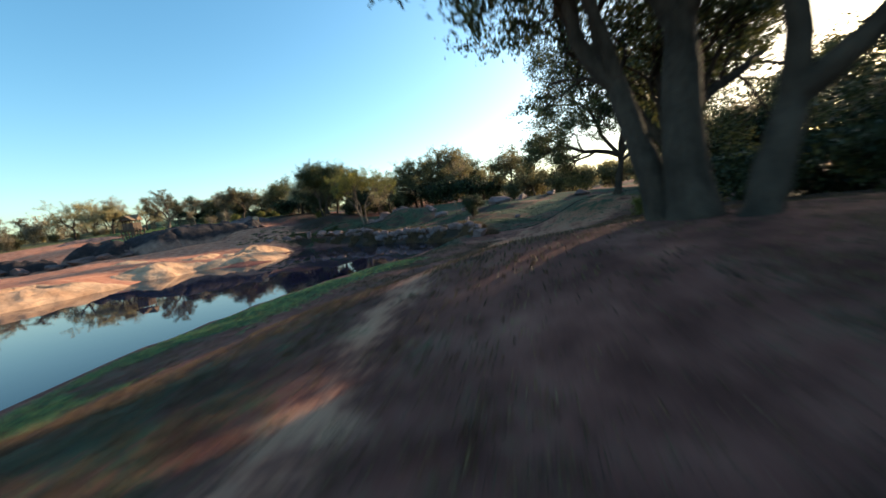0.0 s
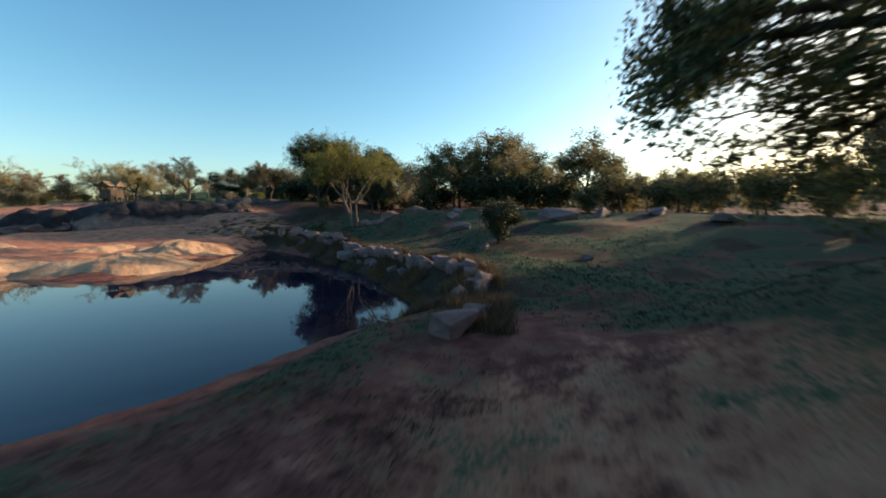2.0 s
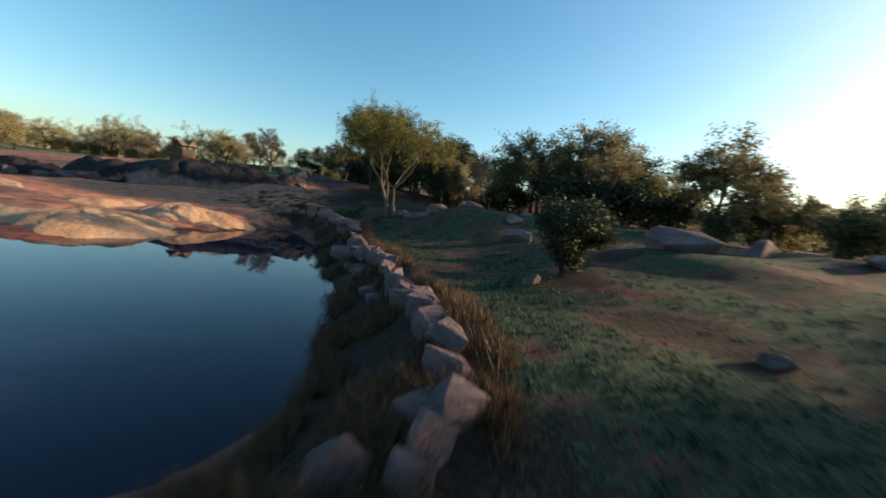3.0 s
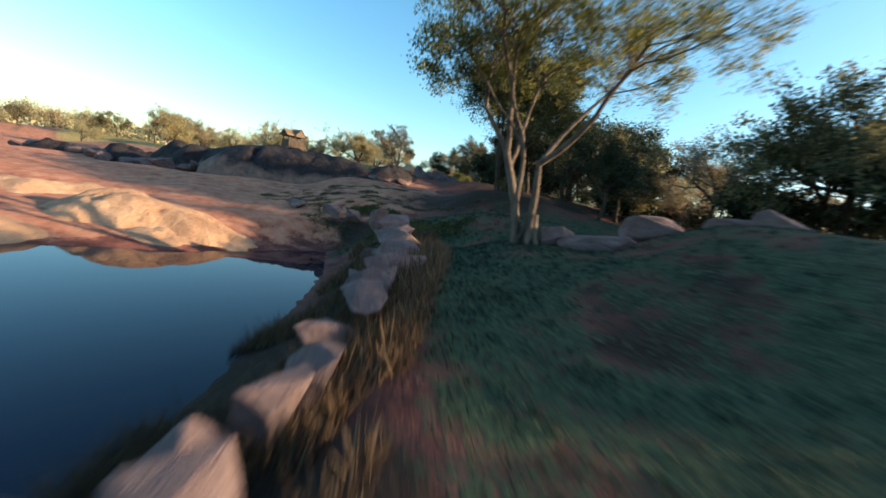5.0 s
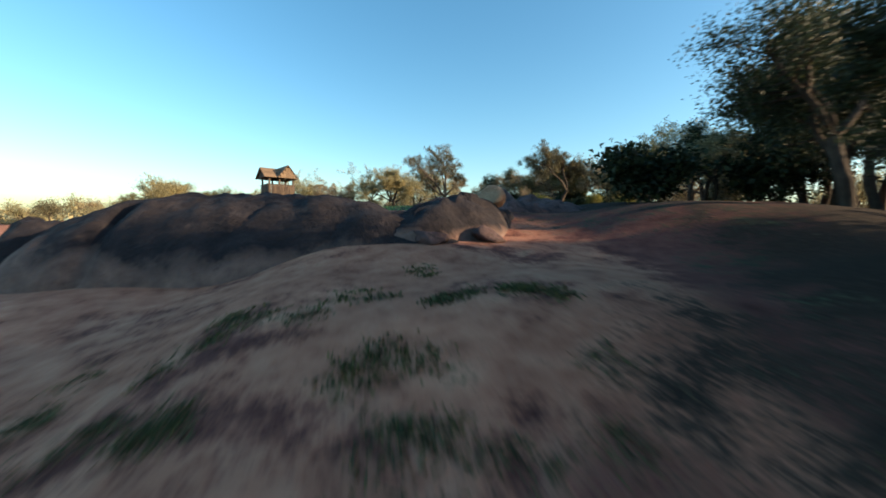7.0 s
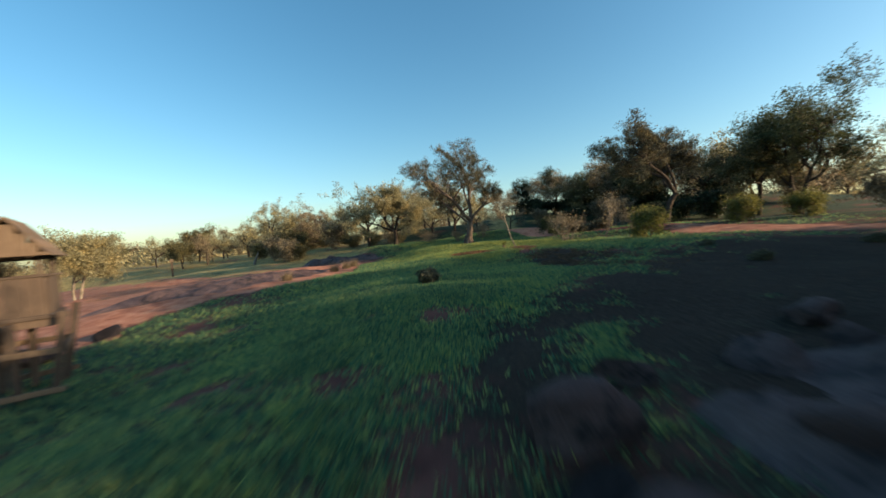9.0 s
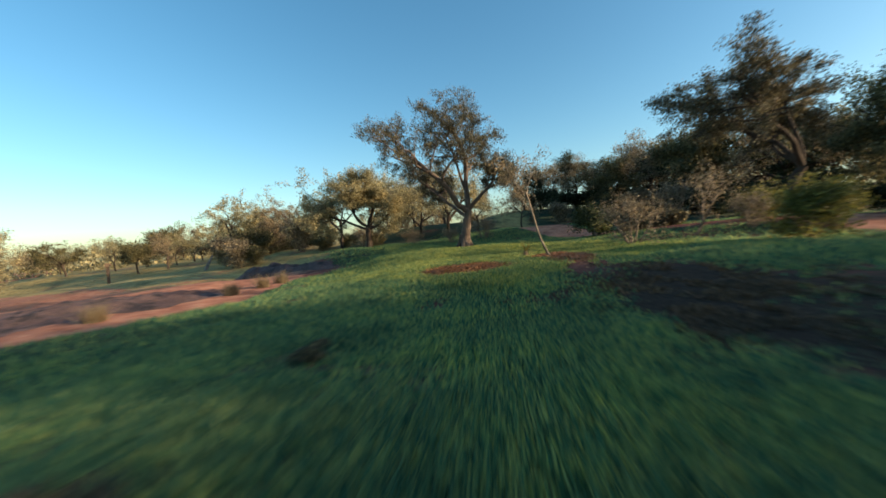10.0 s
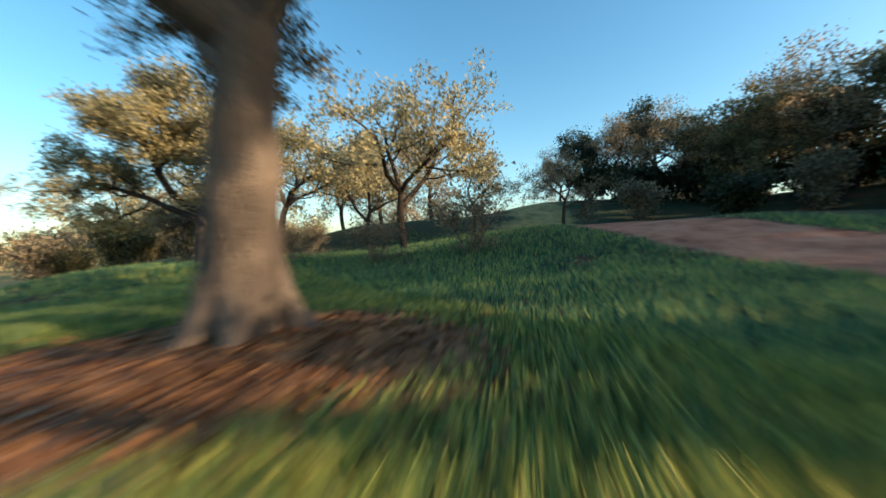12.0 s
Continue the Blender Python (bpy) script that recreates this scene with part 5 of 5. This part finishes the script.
            part("roof_board", board((slope / 5 + 0.03, 2 * h + 0.55, 0.03), (mid + side * run * (1 - f), -0.03, eave + 0.01 + rise * f + 0.012 * (i % 2)), (0, side * pitch, 0)), M_ROOF, hut)
    for i in range(8):
        x = -0.56 + i * 0.16
        tall = max(0.06, 0.78 * (1 - abs(x) / 0.62))
        for y in (-h - 0.27, h + 0.2):
            part("gable_board", board((0.15, 0.025, tall), (mid + x, y, eave + tall / 2), (-4 if y < 0 else 0, 0, 0)), M_ROOF, hut)
    return tagged(hut, "weathered wooden lookout hut on splayed stilts", "lookout hut")


build_lookout()


# ---- small things ----
def post_with_box(x, y, tall):
    root = new("nest_box")
    root.matrix_basis = pose(x, y, ground_z(x, y))
    part("post", board((0.07, 0.07, tall + 0.3), (0, 0, tall / 2 - 0.15)), M_WOOD, root)
    box = part("box", board((0.24, 0.2, 0.34), (0, 0, tall + 0.1)), M_ROOF, root)
    part("lid", board((0.32, 0.28, 0.03), (0, 0, tall + 0.29), (8, 0, 0)), M_WOOD, box)
    return tagged(root, "pale wooden nest box on a post", "nest box")


post_with_box(0.98, 41.2, 1.15)
for x, y, tall in ((6.2, 45.0, 0.8), (9.6, 47.5, 0.9), (13.0, 50.0, 0.9)):
    ob = part("fence_post", board((0.09, 0.09, tall + 0.3), (0, 0, tall / 2 - 0.15)), M_WOOD, None)
    ob.matrix_basis = pose(x, y, ground_z(x, y), 3, -2, 20)
    tagged(ob, "weathered grey wooden fence post", "fence post", "fence posts")


def marker(x, y):
    root = new("wooden_marker")
    root.matrix_basis = pose(x, y, ground_z(x, y))
    part("post", board((0.35, 0.3, 3.0), (0, 0, 1.3), (0, 3, 0)), M_WOOD, root)
    part("crosspiece", board((1.5, 0.25, 0.25), (0.05, 0, 1.9), (0, 4, 0)), M_WOOD, root)
    part("cap", board((0.6, 0.5, 0.5), (0.1, 0, 2.9)), M_ROOF, root)
    return tagged(root, "tall weathered wooden post with a crosspiece", "post")


marker(-108.7, 62.2)


def leaning_log(x, y, long, turn):
    w = Wood(int(-x))
    w.tube([Vector((0, 0, -0.3)), Vector((0.2 * long, 0, 0.18 * long)), Vector((0.6 * long, 0.1, 0.42 * long)), Vector((long, 0.1, 0.75 * long))], [0.22, 0.2, 0.15, 0.08], 8)
    ob = mesh_object("fallen_log", w.verts, w.faces, M_PALE)
    ob.matrix_basis = pose(x, y, ground_z(x, y), 0, 0, turn)
    return tagged(ob, "pale barkless leaning dead trunk", "log")


leaning_log(-98.8, 72.0, 2.6, 150)


def blades(name, label, count, spots, tall, wide, mat, seed, lean=0.35):
    """Single blades of grass in tufts; spots gives tuft places and how tall each is."""
    r = np.random.RandomState(seed)
    x, y, k = spots(r, count)
    n = len(x)
    per = 5
    bx, by = np.repeat(x, per) + r.normal(0, 0.05, n * per), np.repeat(y, per) + r.normal(0, 0.05, n * per)
    z = height(bx, by) - 0.01
    h = np.repeat(k, per) * tall * r.uniform(0.5, 1.3, n * per)
    a = r.uniform(0, 2 * np.pi, n * per)
    w = wide * r.uniform(0.6, 1.4, n * per)
    tip = np.stack([bx + r.normal(0, lean, n * per) * h, by + r.normal(0, lean, n * per) * h, z + h], -1)
    p0 = np.stack([bx - np.cos(a) * w, by - np.sin(a) * w, z], -1)
    p1 = np.stack([bx + np.cos(a) * w, by + np.sin(a) * w, z], -1)
    v = np.stack([p0, p1, tip], 1).reshape(-1, 3)
    ob = mesh_object(name, v, np.arange(len(v)).reshape(-1, 3), mat, smooth=False)
    return tagged(ob, label, "grass", kind="stuff")


TRACK = [(0.4, 0), (2.2, 8.8), (3.5, 17.5), (3.8, 22), (3.3, 27.3), (-3.6, 38.5), (-9, 43), (-17, 48.5), (-22.4, 51.5), (-34, 59.8), (-43.7, 68.3), (-53.9, 78.2), (-62, 87)]


def grassy(x0, x1, y0, y1, reach, floor=0.45):
    def pick(r, count):
        x, y = r.uniform(x0, x1, count), r.uniform(y0, y1, count)
        g, s, l = zones(x, y)
        near = np.exp(-(along(TRACK, x, y) / reach) ** 2)
        keep = (r.rand(count) < smooth(floor - 0.3, floor + 0.2, g)) & (s < 0.55) & (r.rand(count) < near) & (pond_side(x, y) > 0.4)
        return x[keep], y[keep], 0.55 + 0.7 * g[keep]
    return pick


blades("meadow_grass", "short green meadow grass", 185000, grassy(-76, -35, 58, 92, 10), 0.11, 0.014, M_GRASS, 1)
blades("meadow_grass", "thick green grass in the middle of the meadow", 90000, grassy(-54, -38, 62, 77, 3.5), 0.1, 0.016, M_GRASS, 10)
blades("meadow_grass", "meadow grass round the old oak, coloured yellow as if sunlit", 105000, grassy(-70, -49, 73, 83.5, 4.5), 0.11, 0.017, M_SUNLIT_GRASS, 11)
blades("dam_grass", "short green grass on the dam, darkened for its shade", 60000, grassy(-22, 12, 22.5, 60, 7), 0.07, 0.012, M_SHADED_GRASS, 2)
blades("bank_grass", "thin dry grass on the bank", 46000, grassy(-10, 9, -2, 23, 6, 0.12), 0.08, 0.011, M_REED, 3)


def shore(r, count):
    x, y = r.uniform(-9, 4, count), r.uniform(2, 20.5, count)
    s = pond_side(x, y)
    keep = (s > 0.45) & (r.rand(count) < 1 - smooth(1.8, 3.6, s)) & (wave(x, y, 11, 7.0, 4) > -0.45)
    return x[keep], y[keep], r.uniform(0.5, 1.1, count)[keep]


def scrubby(r, count):
    x, y = r.normal(-45.8, 1.8, count), r.normal(74.4, 1.7, count)
    keep = wave(x, y, 21, 1.6, 3) > 0.0
    return x[keep], y[keep], r.uniform(0.3, 1.2, count)[keep]


blades("shore_grass", "short green grass along the pond shore", 40000, shore, 0.07, 0.012, M_GRASS, 8)
blades("dead_weeds", "flattened dark brown dead weeds on bare soil", 9000, scrubby, 0.06, 0.02, M_REED, 9, 0.9)


def reedy(r, count):
    i = r.randint(0, len(WALL) - 1, count)
    f = r.rand(count)
    p, q = np.array(WALL)[i], np.array(WALL)[i + 1]
    d = (q - p) / np.linalg.norm(q - p, axis=1, keepdims=True)
    c = p + (q - p) * f[:, None] + np.stack([-d[:, 1], d[:, 0]], -1) * r.uniform(-0.85, 1.9, count)[:, None]
    keep = (c[:, 0] > -16.5) & (pond_side(c[:, 0], c[:, 1]) > -0.35) & (wave(c[:, 0], c[:, 1], 3, 3.0, 2) > -0.25)
    return c[keep, 0], c[keep, 1], r.uniform(0.5, 1.2, count)[keep]


blades("reeds", "dry brown reeds along the pond wall", 33000, reedy, 0.27, 0.010, M_REED, 4, 0.45)


def weedy(r, count):
    cx, cy = r.uniform(-27, -15, 150), 47.5 + 7.5 * r.rand(150) ** 1.5
    i = (r.rand(count) ** 1.5 * 150).astype(int)
    return cx[i] + r.normal(0, 0.14, count), cy[i] + r.normal(0, 0.14, count), r.uniform(0.4, 1.1, count)


def weed_bank(r, count):
    cx = r.uniform(-21.0, -14.6, 44)
    cy = 49.7 + 0.1 * (cx + 18) + r.uniform(0, 1.4, 44)
    i = r.randint(0, 44, count)
    return cx[i] + r.normal(0, 0.2, count), cy[i] + r.normal(0, 0.2, count), r.uniform(0.4, 1.2, count)


blades("weeds", "dense dark green weeds past the end of the wall", 3000, weed_bank, 0.1, 0.026, M_OAK, 7, 0.8)
blades("weeds", "low dark weeds on the sandy slope", 6000, weedy, 0.05, 0.026, M_OAK, 5, 1.0)


def tufty(places):
    def pick(r, count):
        i = r.randint(0, len(places), count)
        p = np.array(places)[i]
        return p[:, 0] + r.normal(0, 0.1, count), p[:, 1] + r.normal(0, 0.1, count), r.uniform(0.6, 1.2, count)
    return pick


blades("dry_grass_tufts", "tall pale dry grass tufts by the rock shelf", 330, tufty([(-61.8, 71.6), (-60.4, 70.2), (-62.8, 72.6), (-57.9, 66.6)]), 0.5, 0.01, M_STRAW, 6, 0.45)


def litter(name, label, count, cx, cy, sx, sy, seed, turn=0.0):
    r = np.random.RandomState(seed)
    u, v = r.normal(0, sx, count), r.normal(0, sy, count)
    x, y = cx + u * math.cos(radians(turn)) - v * math.sin(radians(turn)), cy + u * math.sin(radians(turn)) + v * math.cos(radians(turn))
    c = np.stack([x, y, height(x, y) + r.uniform(0.005, 0.05, count)], -1)
    a = np.stack([r.normal(0, 1, count), r.normal(0, 1, count), r.normal(0, 0.35, count)], -1)
    b = np.stack([-a[:, 1], a[:, 0], r.normal(0, 0.35, count)], -1)
    a, b = a * 0.028, b * 0.018
    v = np.stack([c - a, c - b, c + a, c + b], 1).reshape(-1, 3)
    return tagged(mesh_object(name, v, np.arange(4 * count).reshape(-1, 4), M_LITTER, smooth=False), label, "leaf litter", kind="stuff")


M_LITTER = leaf_material("fallen_leaves", (0.11, 0.044, 0.021), (0.26, 0.11, 0.047), (0.42, 0.2, 0.088), 0.2)
litter("leaf_litter", "rust-brown fallen leaves on the grass", 14000, -51.9, 74.9, 0.75, 0.85, 1, 55)
litter("leaf_litter", "rust-brown fallen leaves under the sapling", 11000, -51.5, 78.6, 0.7, 1.2, 2, 30)
litter("leaf_litter", "rust-brown fallen leaves round the oak", 11000, -59.5, 81.8, 0.65, 0.85, 3, 20)
